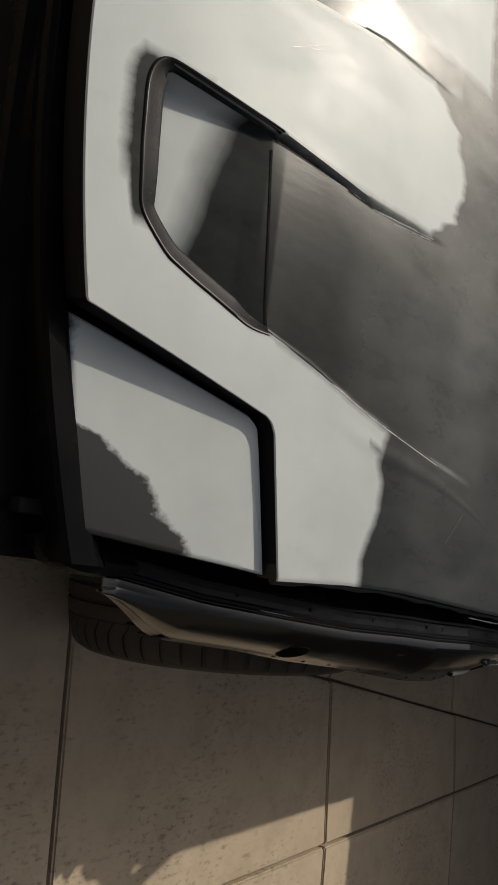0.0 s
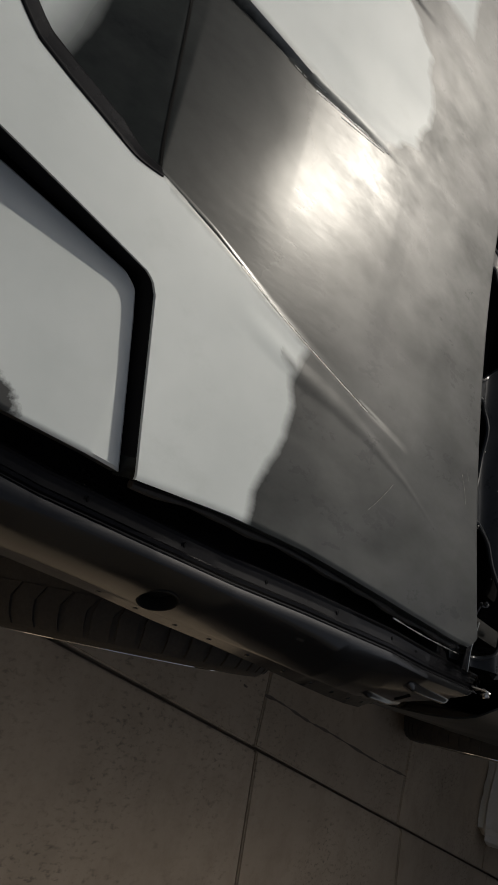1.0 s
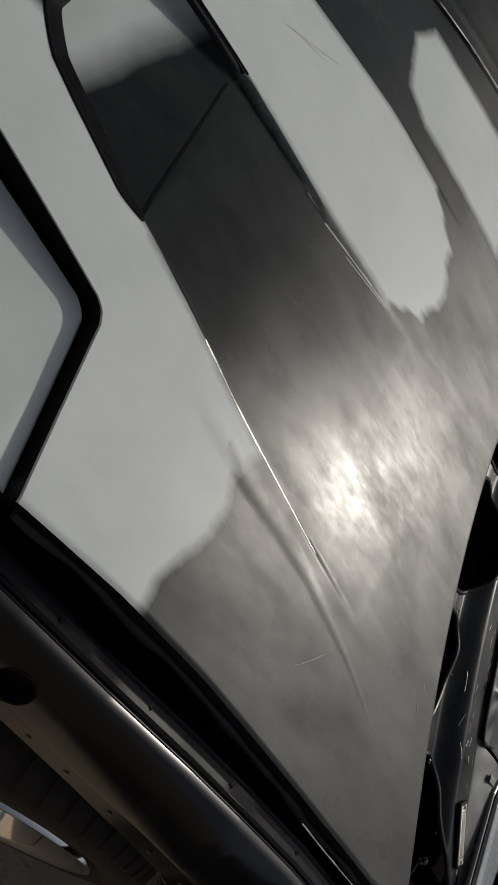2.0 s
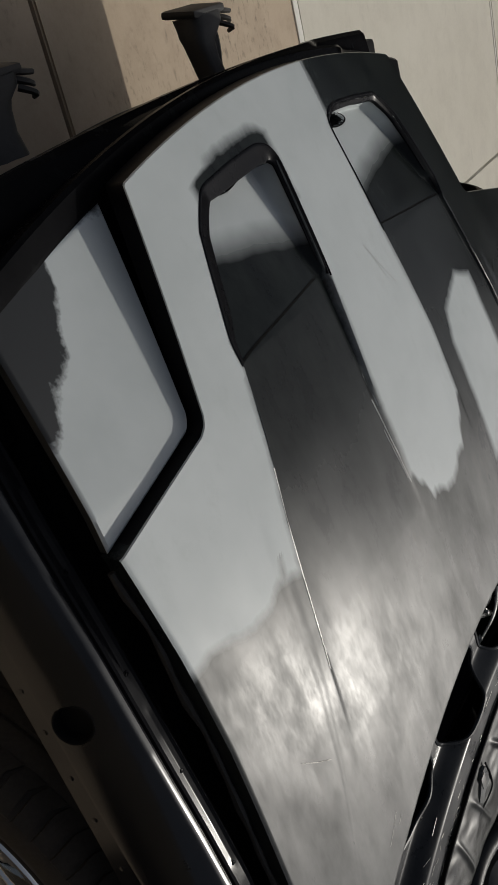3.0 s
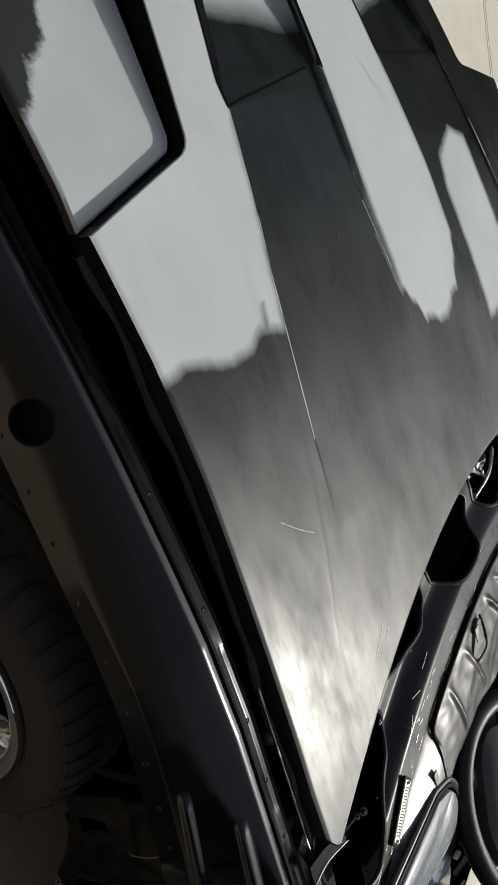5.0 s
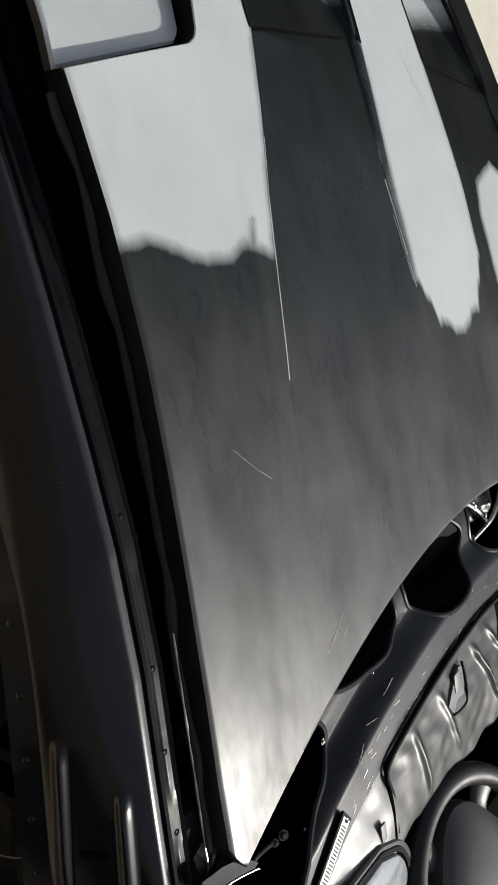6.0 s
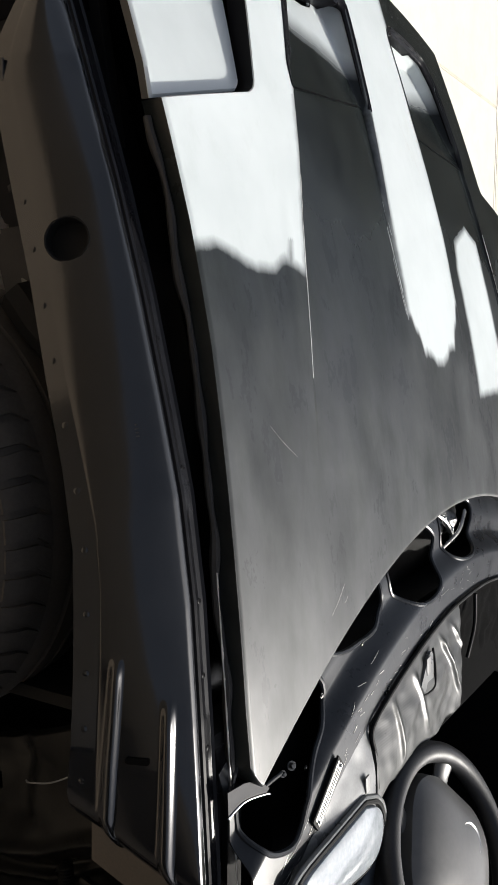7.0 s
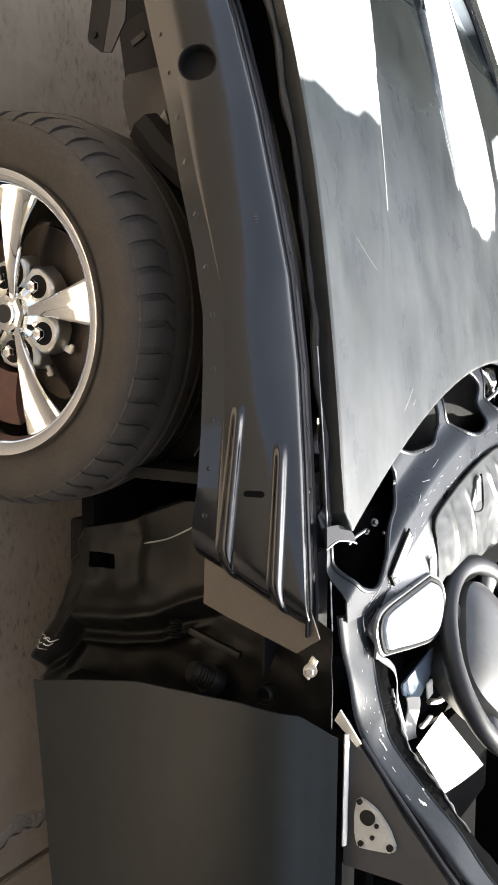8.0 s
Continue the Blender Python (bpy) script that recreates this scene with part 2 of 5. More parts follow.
def tube(points, radius, n=24, sides=10, bm=None, flat=1.0):
    """A round bar along a smooth line; radius may be a function of 0 to 1. flat squeezes it upright."""
    bm = bm or bmesh.new()
    line = smooth_line(points, n)
    rings = []
    for k, p in enumerate(line):
        way = (line[min(k + 1, n)] - line[max(k - 1, 0)]).normalized()
        side = way.cross(Vector((0, 0, 1)))
        side = side.normalized() if side.length > 1e-4 else Vector((1, 0, 0))
        up = side.cross(way)
        r = radius(k / n) if callable(radius) else radius
        rings.append([bm.verts.new(p + r * (math.cos(a) * side + flat * math.sin(a) * up)) for a in (2 * math.pi * i / sides for i in range(sides))])
    for a, b in zip(rings, rings[1:]):
        for i in range(sides):
            bm.faces.new((a[i], a[(i + 1) % sides], b[(i + 1) % sides], b[i]))
    bm.faces.new(rings[0])
    bm.faces.new(rings[-1])
    return bm


def bolt(at, r=0.006, h=0.004, way=(0, 0, 1), bm=None, sides=6):
    """A hexagon head on a washer."""
    own = bmesh.new()
    lathe([(r * 1.5, 0), (r * 1.5, h * 0.3), (r, h * 0.3)], 16, "z", bm=own)
    lathe([(r, h * 0.3), (r, h), (r * 0.8, h * 1.15)], sides, "z", bm=own)
    turn = Vector((0, 0, 1)).rotation_difference(Vector(way)).to_matrix().to_4x4()
    bmesh.ops.transform(own, matrix=Matrix.Translation(at) @ turn, verts=own.verts)
    return own if bm is None else merge(bm, own)


def lerp(x, table):
    """Piecewise linear look-up in a table of (x, value)."""
    if x <= table[0][0]:
        return table[0][1]
    for (a, va), (b, vb) in zip(table, table[1:]):
        if x <= b:
            return va + (vb - va) * (x - a) / (b - a)
    return table[-1][1]


def step(x, a, b):
    f = min(max((x - a) / (b - a), 0.0), 1.0)
    return f * f * (3 - 2 * f)


# ---- ground: concrete slabs on dirt ----
bm = bmesh.new()
bmesh.ops.create_grid(bm, x_segments=40, y_segments=40, size=400)
ground = tagged(mesh_object("ground", bm, SOIL, smooth=False), "bare dirt ground under the concrete slabs", "ground", kind="structure")
ground.location.z = -0.03
pavement = thing("pavement", (0, 0, 0), "worn concrete driveway of cast slabs with dark joints", "pavement", kind="structure")
COLUMNS = [(-6.0, 0.0), (-4.6, 0.0), (-3.2, 0.0), (-1.83, 0.0), (-0.46, -0.03), (0.896, -0.078), (2.250, -0.137), (3.570, -0.20), (4.93, -0.22), (6.30, -0.22), (7.67, -0.22), (9.04, -0.22), (10.41, -0.22)]
ROWS = [-9.0, -7.2, -5.3, -3.48, -1.635, -1.0, 0.215, 1.345, 3.2, 5.05, 6.9, 8.8]


def row_y(j, x):
    """A joint along the drive; the one beside the car runs aslant."""
    return -1.07 - 0.146 * (x - 2.25) if j == 5 else ROWS[j]


def column_x(k, j, y):
    """A joint across the drive, aslant beside the car and straight beyond the slanting joint."""
    x, lean = COLUMNS[k]
    if j >= 5:
        return x + 0.009 if j > 5 else x - 0.02
    return x + lean * (max(y, -2.2) + 1.07)


def slab_mesh(j, k):
    bm = bmesh.new()
    corners = []
    far = j + 2 if j == 4 and k < 5 else j + 1
    for kk, jj, sx, sy in ((k, j, 1, 1), (k + 1, j, -1, 1), (k + 1, far, -1, -1), (k, far, 1, -1)):
        y = ROWS[jj]
        for _ in range(4):
            x = column_x(kk, j, y)
            y = row_y(jj, x)
        corners.append((x + (0.002 if j >= 7 else 0.006) * sx, y + (0.017 if jj == 7 else 0.009 if jj == 8 else 0.005 if jj == 5 else 0.006) * sy))
    top = [bm.verts.new((x, y, 0.0)) for x, y in corners]
    face = bm.faces.new(top)
    out = bmesh.ops.extrude_face_region(bm, geom=[face])
    bmesh.ops.translate(bm, vec=(0, 0, -0.08), verts=[v for v in out["geom"] if isinstance(v, bmesh.types.BMVert)])
    bmesh.ops.bevel(bm, geom=bm.edges[:], offset=0.005, segments=2, affect="EDGES")
    return bm


for j in range(len(ROWS) - 1):
    for k in range(5 if j == 5 else 0, len(COLUMNS) - 1):
        slab = part("slab", slab_mesh(j, k), PALECONCRETE if j >= 7 else CONCRETE, pavement, smooth=False)
        slab.location.z = random.uniform(-0.002, 0.002)

FILLER = worn("pale_joint_filler", (0.62, 0.60, 0.53), (0.70, 0.68, 0.62), (0.8, 0.9), 12, bump=0.2)
for y, wide in ((1.345, 0.030), (3.2, 0.014)):
    part("joint_filler", box((14, wide, 0.06), (2.2, y, -0.0285), 0.002), FILLER, pavement, "pale filled joint between the slabs")

# ---- unseen roof added behind the car to cast the shade on the slabs ----
bm = box((7.0, 14.0, 0.16), (7.62, 0, 2.68), 0.02)
roof = tagged(mesh_object("carport_roof", bm, DULL), "flat dark slab added out of view to shade the driveway", "roof", kind="structure")
for y in (-6.6, 6.6):
    bm = box((0.12, 0.12, 2.6), (4.4, y, 1.3), 0.01)
    tagged(mesh_object("carport_post", bm, DULL), "square dark post added under the unseen shade roof", "post", "posts of the carport", "structure")

# ---- unseen walls added for brown reflections and bounced light ----
STUCCO = worn("brown_stucco", (0.090, 0.076, 0.057), (0.13, 0.11, 0.084), (0.8, 0.95), 3, bump=0.4)
wall = tagged(mesh_object("wall_west", box((26, 0.2, 3.6), (2, -5.2, 1.8), 0.01), STUCCO), "plain brown wall added out of view for reflections and bounced light", "wall", kind="structure")

# Added out of view so that the far hood reflects something dark.
east = tagged(mesh_object("wall_east", box((26, 0.2, 4.6), (2, 8.9, 2.3), 0.01), STUCCO), "plain brown wall added out of view to darken the hood's reflections", "wall", kind="structure")

# ---- the car ----
car = thing("car", (0, 0, 0), "black coupe under repair, hood sanded and primed, windscreen missing", "car")


def hood_z(x, y):
    return 0.6491 + 0.3608 * x - 0.105 * x * x - 0.0451 * y * y


FRONT_CUT = [(0.446, 0.0757), (0.527, 0.378), (0.533, 0.388), (0.545, 0.396), (0.757, 0.449)]


def hood_front(y):
    y = abs(y)
    return 0.02 + 0.28 * y * y if y < 0.446 else lerp(y, FRONT_CUT)


def hood_rear(y):
    y = abs(y)
    return min(1.056 + 0.435 * y * y, 1.309 - 28 * max(0, y - 0.742) ** 2)


SIDE = [(0.44, 0.757), (0.6, 0.7505), (0.75, 0.752), (0.9, 0.761), (1.05, 0.770), (1.2, 0.777), (1.31, 0.777)]
INNER = [(0.1, 0.094), (0.32, 0.111), (0.54, 0.138), (0.75, 0.136), (0.9, 0.12)]
OUTER = [(0.1, 0.25), (0.115, 0.30), (0.135, 0.335), (0.16, 0.352), (0.22, 0.376), (0.32, 0.411), (0.36, 0.411), (0.45, 0.434), (0.57, 0.473), (0.67, 0.497), (0.79, 0.522), (0.93, 0.546)]
DEEP_IN = [(0.1, 0.052), (0.2, 0.037), (0.33, 0.0145), (0.55, 0.0055), (0.76, 0.0)]
DEEP_OUT = [(0.1, 0.052), (0.2, 0.036), (0.30, 0.020), (0.356, 0.007), (0.6, 0.0060), (0.80, 0.0045), (0.93, 0.0)]


def scoop_front(y):
    return lerp(y, [(0.09, 0.128), (0.115, 0.112), (0.14, 0.106), (0.22, 0.112), (0.31, 0.124), (0.35, 0.16)])


def scoop_inside(x, y):
    """How far a point lies inside the channel behind a scoop, in metres."""
    y = abs(y)
    d = [y - lerp(x, INNER), lerp(x, OUTER) - y, x - scoop_front(y)]
    lo = sorted(d)
    k = 0.02
    h = max(k - (lo[1] - lo[0]), 0) / k
    return lo[0] - h * h * k / 4


HOLE_AT, HOLE_LONG, HOLE_WIDE = (0.035, 0.200), 0.012, 0.038


def mouth(x, a):
    """How far a point lies inside the dark air hole under the front of a scoop."""
    return HOLE_LONG * (1 - math.hypot((x - scoop_front(a) - HOLE_AT[0]) / HOLE_LONG, (a - HOLE_AT[1]) / HOLE_WIDE))


def scoop_depth(x, y):
    a = abs(y)
    d = scoop_inside(x, y)
    yi, yo = lerp(x, INNER), lerp(x, OUTER)
    f = min(max((a - yi) / max(yo - yi, 0.01), 0), 1)
    deep = lerp(x, DEEP_IN) * (1 - f) + lerp(x, DEEP_OUT) * f
    wall = 0.030 - 0.023 * step(x, 0.33, 0.365)
    if x > 0.365:
        return deep * step(d, 0.0, wall)
    # the floor drops away under the black rim
    k = d * (1.15 if (a - yi) < min(yo - a, x - scoop_front(a)) else 1.0) * (1 + 3 * step(x, 0.31, 0.365))
    return deep * step(k, 0.004, 0.026) + 0.035 * step(mouth(x, a), 0.0, 0.006)


RIDGE = [(0.5, 0.50), (0.571, 0.516), (0.655, 0.534), (0.739, 0.544), (0.81, 0.556), (0.94, 0.588), (1.03, 0.618), (1.16, 0.660)]


def hood_surface(x, y):
    a = abs(y)
    z = hood_z(x, y) - scoop_depth(x, y)
    # the long blade that runs on from the scoop's outer edge and comes to a point
    mid, half = lerp(x, RIDGE), 0.004 + 0.017 * (1 - step(x, 0.55, 1.10))
    f = (a - mid) / half
    if abs(f) < 1:
        z += 0.0010 * step(x, 0.48, 0.60) * (1 - step(x, 0.92, 1.14)) * math.cos(math.pi * f / 2) ** 1.5 * half / 0.021
    # the rolled edge at the sides and along the rear
    side = lerp(x, SIDE) - a
    z -= 0.002 * (1 - step(side, 0.0, 0.005))
    return z


LEFT_END = [(0.50, 0.645), (0.527, 0.640), (0.545, 0.630), (0.575, 0.648), (0.61, 0.650), (0.65, 0.640), (0.69, 0.626), (0.725, 0.624), (0.76, 0.632)]
MID_END = [(-0.14, 0.695), (-0.114, 0.735), (-0.055, 0.785), (0.0, 0.79), (0.06, 0.765), (0.097, 0.745), (0.14, 0.66)]


def primer_depth(x, y):
    """How far inside a primer patch a point lies, in metres; negative outside."""
    a = abs(y)
    inside = scoop_inside(x, y)
    zones = []
    # centre strip between the scoops
    worn_edge = 0.0022 * step(x, 0.47, 0.52) * (1 - step(x, 0.66, 0.70)) * (0.6 + noise.noise((x * 40, 5 * y, 0)))
    teeth = 0.03 * noise.noise((y * 55, 1.7, 0)) * step(a, 0.02, 0.06)
    zones.append(min(lerp(x, INNER) - a - worn_edge, lerp(y, MID_END) + teeth - x))
    # near side, with the nose ahead of its scoop
    if y < 0.1:
        edge = lerp(a, LEFT_END) - x + 0.004 * noise.noise((a * 45, 7.3, 0))
        along_wedge = (x - 0.598) / 0.05
        edge = min(edge, abs(a - 0.519 - 0.018 * along_wedge) - 0.0022 * along_wedge) if along_wedge > 0 else edge
        zones.append(min(edge, -inside * 2 if x < 0.37 else a - lerp(x, OUTER)))
    zones.append(min(0.115 - x, 0.105 - y, 3 * (x - 0.0)))
    # far side patch
    zones.append(min(x - 0.50 - 0.4 * abs(y - 0.33), y - 0.205 - 0.4 * max(0, 0.60 - x), 0.40 + 0.1 * (x - 0.55) - y, 0.86 - x))
    best = max(zones)
    # the rubbed patch round the front of the near scoop
    if y < 0:
        best = min(best, max(-inside - 0.024, a - 0.325, 0.10 - a, x - 0.2))
    return best


def overspray(x, y):
    """The softly sprayed primer on the scoops' floors."""
    a = abs(y)
    if scoop_inside(x, y) < 0.007 or x > 0.33 or mouth(x, a) > 0.002:
        return -1.0
    return min((0.222 if y < 0 else 0.232) + 0.20 * (0.25 - a) - x, a - (0.10 if y < 0 else 0.085))


WARP_IN = [(0.05, 0.11), (0.10, 0.094), (0.32, 0.111), (0.54, 0.138), (0.75, 0.136), (0.9, 0.12)]
WARP_OUT = [(0.07, 0.41), (0.13, 0.36), (0.16, 0.352), (0.22, 0.376), (0.32, 0.411), (0.36, 0.411), (0.45, 0.434), (0.57, 0.473), (0.67, 0.497), (0.79, 0.522), (0.93, 0.546)]


def warp(v, x):
    """Moves a grid line so that it runs along the scoops' edges and the hood's side."""
    yo = lerp(x, WARP_OUT)
    table = [(0.0, 0.0), (0.11, lerp(x, WARP_IN)), (0.41, yo), (0.446, max(0.446, yo + 0.03)), (0.757, lerp(x, SIDE))]
    return math.copysign(lerp(abs(v), table), v)


def wall_gloss(x, y):
    """1 in the scoops' air holes and along their black edges, 0 on the skin and the scoops' floors."""
    a = abs(y)
    if not 0.08 < x < 0.37:
        return 0.0
    return 1.0 if (0.0 < scoop_inside(x, y) < 0.006 and x < 0.33) else 0.0


def build_hood():
    n, count = 330, 400
    lines = [-0.757 + 1.514 * j / count for j in range(count + 1)]
    bm = bmesh.new()
    layer, black, mist = (bm.verts.layers.float.new(k) for k in ("primer", "gloss", "overspray"))
    grid = []
    for v in lines:
        x0, x1 = hood_front(v), hood_rear(warp(v, 1.2))
        row = []
        for i in range(n + 1):
            x = x0 + (x1 - x0) * (i / n) ** 1.15
            y = warp(v, x)
            p = bm.verts.new((x, y, hood_surface(x, y) - (0.002 if i in (0, n) else 0)))
            p[layer], p[black], p[mist] = primer_depth(x, y), wall_gloss(x, y), overspray(x, y)
            row.append(p)
        grid.append(row)
    for a, b in zip(grid, grid[1:]):
        for i in range(n):
            bm.faces.new((a[i], a[i + 1], b[i + 1], b[i]))
    # turned-down flange all round, tallest round the headlight openings
    rim = [grid[0][i] for i in range(n)] + [grid[j][n] for j in range(count)] + [grid[count][i] for i in range(n, 0, -1)] + [grid[j][0] for j in range(count, 0, -1)]
    for tall, lean in ((0.002, 0.0), (0.032, 0.004)):
        low = []
        for q in rim:
            w = bm.verts.new(q.co + Vector((0, -math.copysign(lean, q.co.y), -tall)))
            w[layer], w[black], w[mist] = -1.0, 1.0 if abs(q.co.y) < 0.735 else 0.0, -1.0
            low.append(w)
        for k in range(len(rim)):
            bm.faces.new((rim[k], rim[(k + 1) % len(rim)], low[(k + 1) % len(rim)], low[k]))
        rim = low
    return part("hood", bm, HOOD, car, "hood in sanded charcoal paint with pale grey primer patches and two scoops")


hood = build_hood()


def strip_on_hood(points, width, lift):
    """A flat thin strip that follows the hood's skin."""
    line = smooth_line([(x, y, 0) for x, y in points], 40)
    bm = bmesh.new()
    rows = []
    for k, p in enumerate(line):
        way = (line[min(k + 1, 40)] - line[max(k - 1, 0)]).normalized()
        side = Vector((-way.y, way.x, 0)) * width / 2
        rows.append([bm.verts.new((q.x, q.y, hood_surface(q.x, q.y) + lift)) for q in (p - side, p + side)])
    for a, b in zip(rows, rows[1:]):
        bm.faces.new((a[0], a[1], b[1], b[0]))
    bmesh.ops.solidify(bm, geom=bm.faces[:], thickness=0.0006)
    return bm


for s in (-1, 1):
    part("scoop_seam", strip_on_hood([(0.356, s * 0.402), (0.350, s * 0.36), (0.340, s * 0.25), (0.329, s * 0.14)], 0.0035, 0.0012), PIT, hood, "thin dark seam across the scoop")


def air_hole(s):
    """A dark bowl that lines the air hole in a scoop's floor."""
    bm = bmesh.new()
    rings = []
    for scale, sink in ((1.10, -0.0006), (1.0, 0.0002), (0.90, 0.006), (0.75, 0.018), (0.4, 0.026)):
        ring = []
        for k in range(40):
            t = 2 * math.pi * k / 40
            a = HOLE_AT[1] + HOLE_WIDE * scale * math.sin(t)
            x = scoop_front(a) + HOLE_AT[0] + HOLE_LONG * scale * math.cos(t)
            edge_a = HOLE_AT[1] + HOLE_WIDE * 1.05 * math.sin(t)
            edge_x = scoop_front(edge_a) + HOLE_AT[0] + HOLE_LONG * 1.05 * math.cos(t)
            ring.append(bm.verts.new((x, s * a, hood_surface(edge_x, edge_a) - sink)))
        rings.append(ring)
    for p, q in zip(rings, rings[1:]):
        for k in range(40):
            bm.faces.new((p[k], p[(k + 1) % 40], q[(k + 1) % 40], q[k]))
    bm.faces.new(rings[-1])
    return bm


for s in (-1, 1):
    part("air_hole", air_hole(s), PIT, hood, "black air hole in the scoop's floor")
RIMBLACK = worn("black_rim_paint", (0.004, 0.004, 0.005), (0.008, 0.008, 0.009), (0.2, 0.32), 14, bump=0.06, spec=0.08)


def scoop_rim(s):
    """The black rim round a scoop's mouth: a sloping ledge that turns down into the opening."""
    cx, cy = 0.25, 0.25
    start, end = math.atan2(0.411 - cy, 0.357 - cx), 2 * math.pi + math.atan2(0.112 - cy, 0.335 - cx)
    n = 150
    line = []
    for k in range(n + 1):
        a = start + (end - start) * k / n
        lo, hi = 0.02, 0.30
        for _ in range(30):
            r = (lo + hi) / 2
            lo, hi = (r, hi) if scoop_inside(cx + r * math.cos(a), cy + r * math.sin(a)) > 0 else (lo, r)
        line.append(Vector((cx + lo * math.cos(a), cy + lo * math.sin(a), 0)))
    for _ in range(6):
        line = [line[0]] + [(p + 2 * q + r) / 4 for p, q, r in zip(line, line[1:], line[2:])] + [line[-1]]
    bm = bmesh.new()
    rows = []
    for k, p in enumerate(line):
        way = (line[min(k + 1, n)] - line[max(k - 1, 0)]).normalized()
        inward = Vector((-way.y, way.x, 0))
        outer = step(p.y, 0.20, 0.30)
        front = 1 - step(p.x, 0.11, 0.15)
        wide = max(0.010 + (0.014 if s < 0 else 0.002) * outer, 0.010 + (0.020 if s < 0 else 0.004) * front)
        wide *= 0.45 + 0.55 * min(1, k / 12, (n - k) / 6)
        deep = (0.85 if s < 0 else 0.15) * lerp(p.x, DEEP_OUT) if outer > 0.5 else (0.10 + 0.75 * front) * lerp(p.x, DEEP_IN)
        row = []
        for f, drop in ((-0.0025, -0.0006), (-0.0012, -0.0016), (0.10, -0.0012), (0.30, 0.0016), (0.85, 0.0040), (1.0, 0.0056), (1.12, 0.4 * deep + 0.005), (1.16, deep + 0.005)):
            q = p + inward * (f if f < 0 else f * wide)
            row.append(bm.verts.new((q.x, s * q.y, hood_z(q.x, q.y) - drop)))
        rows.append(row)
    for a, b in zip(rows, rows[1:]):
        for i in range(7):
            bm.faces.new((a[i], a[i + 1], b[i + 1], b[i]))
    return bm


def rim_edge():
    """The rubbed line along the lower edge of the near scoop's black ledge."""
    pts = []
    for k in range(40):
        f = k / 39
        a = radians(64 + 135 * f)
        lo, hi = 0.02, 0.30
        for _ in range(30):
            r = (lo + hi) / 2
            lo, hi = (r, hi) if scoop_inside(0.25 + r * math.cos(a), 0.25 + r * math.sin(a)) > 0.0285 else (lo, r)
        x, y = 0.25 + lo * math.cos(a), 0.25 + lo * math.sin(a)
        pts.append((x, -y, hood_surface(x, y) + 0.0008))
    return tube(pts, 0.0008, 120, 6)


part("rim_edge", rim_edge(), STEEL, hood, "thin bright rubbed edge inside the scoop")
for s in (-1, 1):
    part("scoop_rim", scoop_rim(s), RIMBLACK, hood, "gloss black rim round the scoop's mouth")
CREASE = worn("rubbed_through_edge", (0.62, 0.62, 0.60), (0.78, 0.78, 0.76), (0.3, 0.45), 30, 0.3)
SCRATCH = worn("bare_scratch", (0.35, 0.34, 0.32), (0.5, 0.49, 0.46), (0.3, 0.5), 30, 0.5)
for a, b in (((1.10, -0.512), (1.135, -0.555)), ((1.118, -0.505), (1.126, -0.517)), ((0.86, -0.655), (0.905, -0.600)), ((0.33, 0.02), (0.42, 0.075)), ((0.36, 0.035), (0.40, 0.05))):
    m = ((a[0] + b[0]) / 2 + 0.002, (a[1] + b[1]) / 2)
    part("scratch", strip_on_hood([a, m, b], 0.0007, 0.0006), SCRATCH, hood, "fine bright scratch in the paint")
# Strips paint in the crease's glint, with its wear, and its dark side.
for s in (-1, 1):
    edge = [(x, s * (lerp(x, OUTER) + 0.0006)) for x in (0.40, 0.50, 0.60, 0.70, 0.80)]
    part("crease_wear", strip_on_hood(edge[1:], 0.0021, 0.0005), CREASE, hood, "bright worn line with the glint of the channel's edge painted in")
    part("crease_line", strip_on_hood([(x, y - s * 0.0022) for x, y in edge], 0.0016, 0.0004), RIMBLACK, hood, "thin black line painted in for the shade of the channel's edge")
RUBBED = primer_plain()
for x0, x1, off, wide in ((0.545, 0.66, 0.011, 0.0030), (0.60, 0.70, 0.016, 0.0016), (0.50, 0.56, 0.008, 0.0014), (0.64, 0.71, 0.008, 0.0012)):
    run = [(x0 + (x1 - x0) * f, -(lerp(x0 + (x1 - x0) * f, INNER) + off * (1 - 0.45 * f))) for f in (0, 0.5, 1)]
    part("primer_streak", strip_on_hood(run, wide, 0.0004), RUBBED, hood, "pale worn streak of primer")


# ---- pop-up headlight cover ----
def cover_material():
    m = Mat("cover_primer", PRIMER_A, 0.38)
    at = m.node("ShaderNodeAttribute")
    at.attribute_name = "primer"
    ragged, big = m.noise(40, 4, 0.65), m.noise(5, 4)
    edge = m.math("ADD", at.outputs["Fac"], m.math("MULTIPLY", m.math("SUBTRACT", ragged, 0.5), 0.05))
    pale = m.mix(m.grey(big, 0, 1), PRIMER_A, PRIMER_B)
    m.to("Base Color", m.mix(m.grey(edge, 0, 1, -0.008, 0.008), (0.020, 0.021, 0.021), pale))
    m.bump(m.noise(90, 3), 0.05, 0.001)
    return m.m


COVER = cover_material()
SANDED = [(0.583, 0.10), (0.60, 0.165), (0.615, 0.181), (0.644, 0.233), (0.693, 0.265), (0.726, 0.31), (0.76, 0.33)]


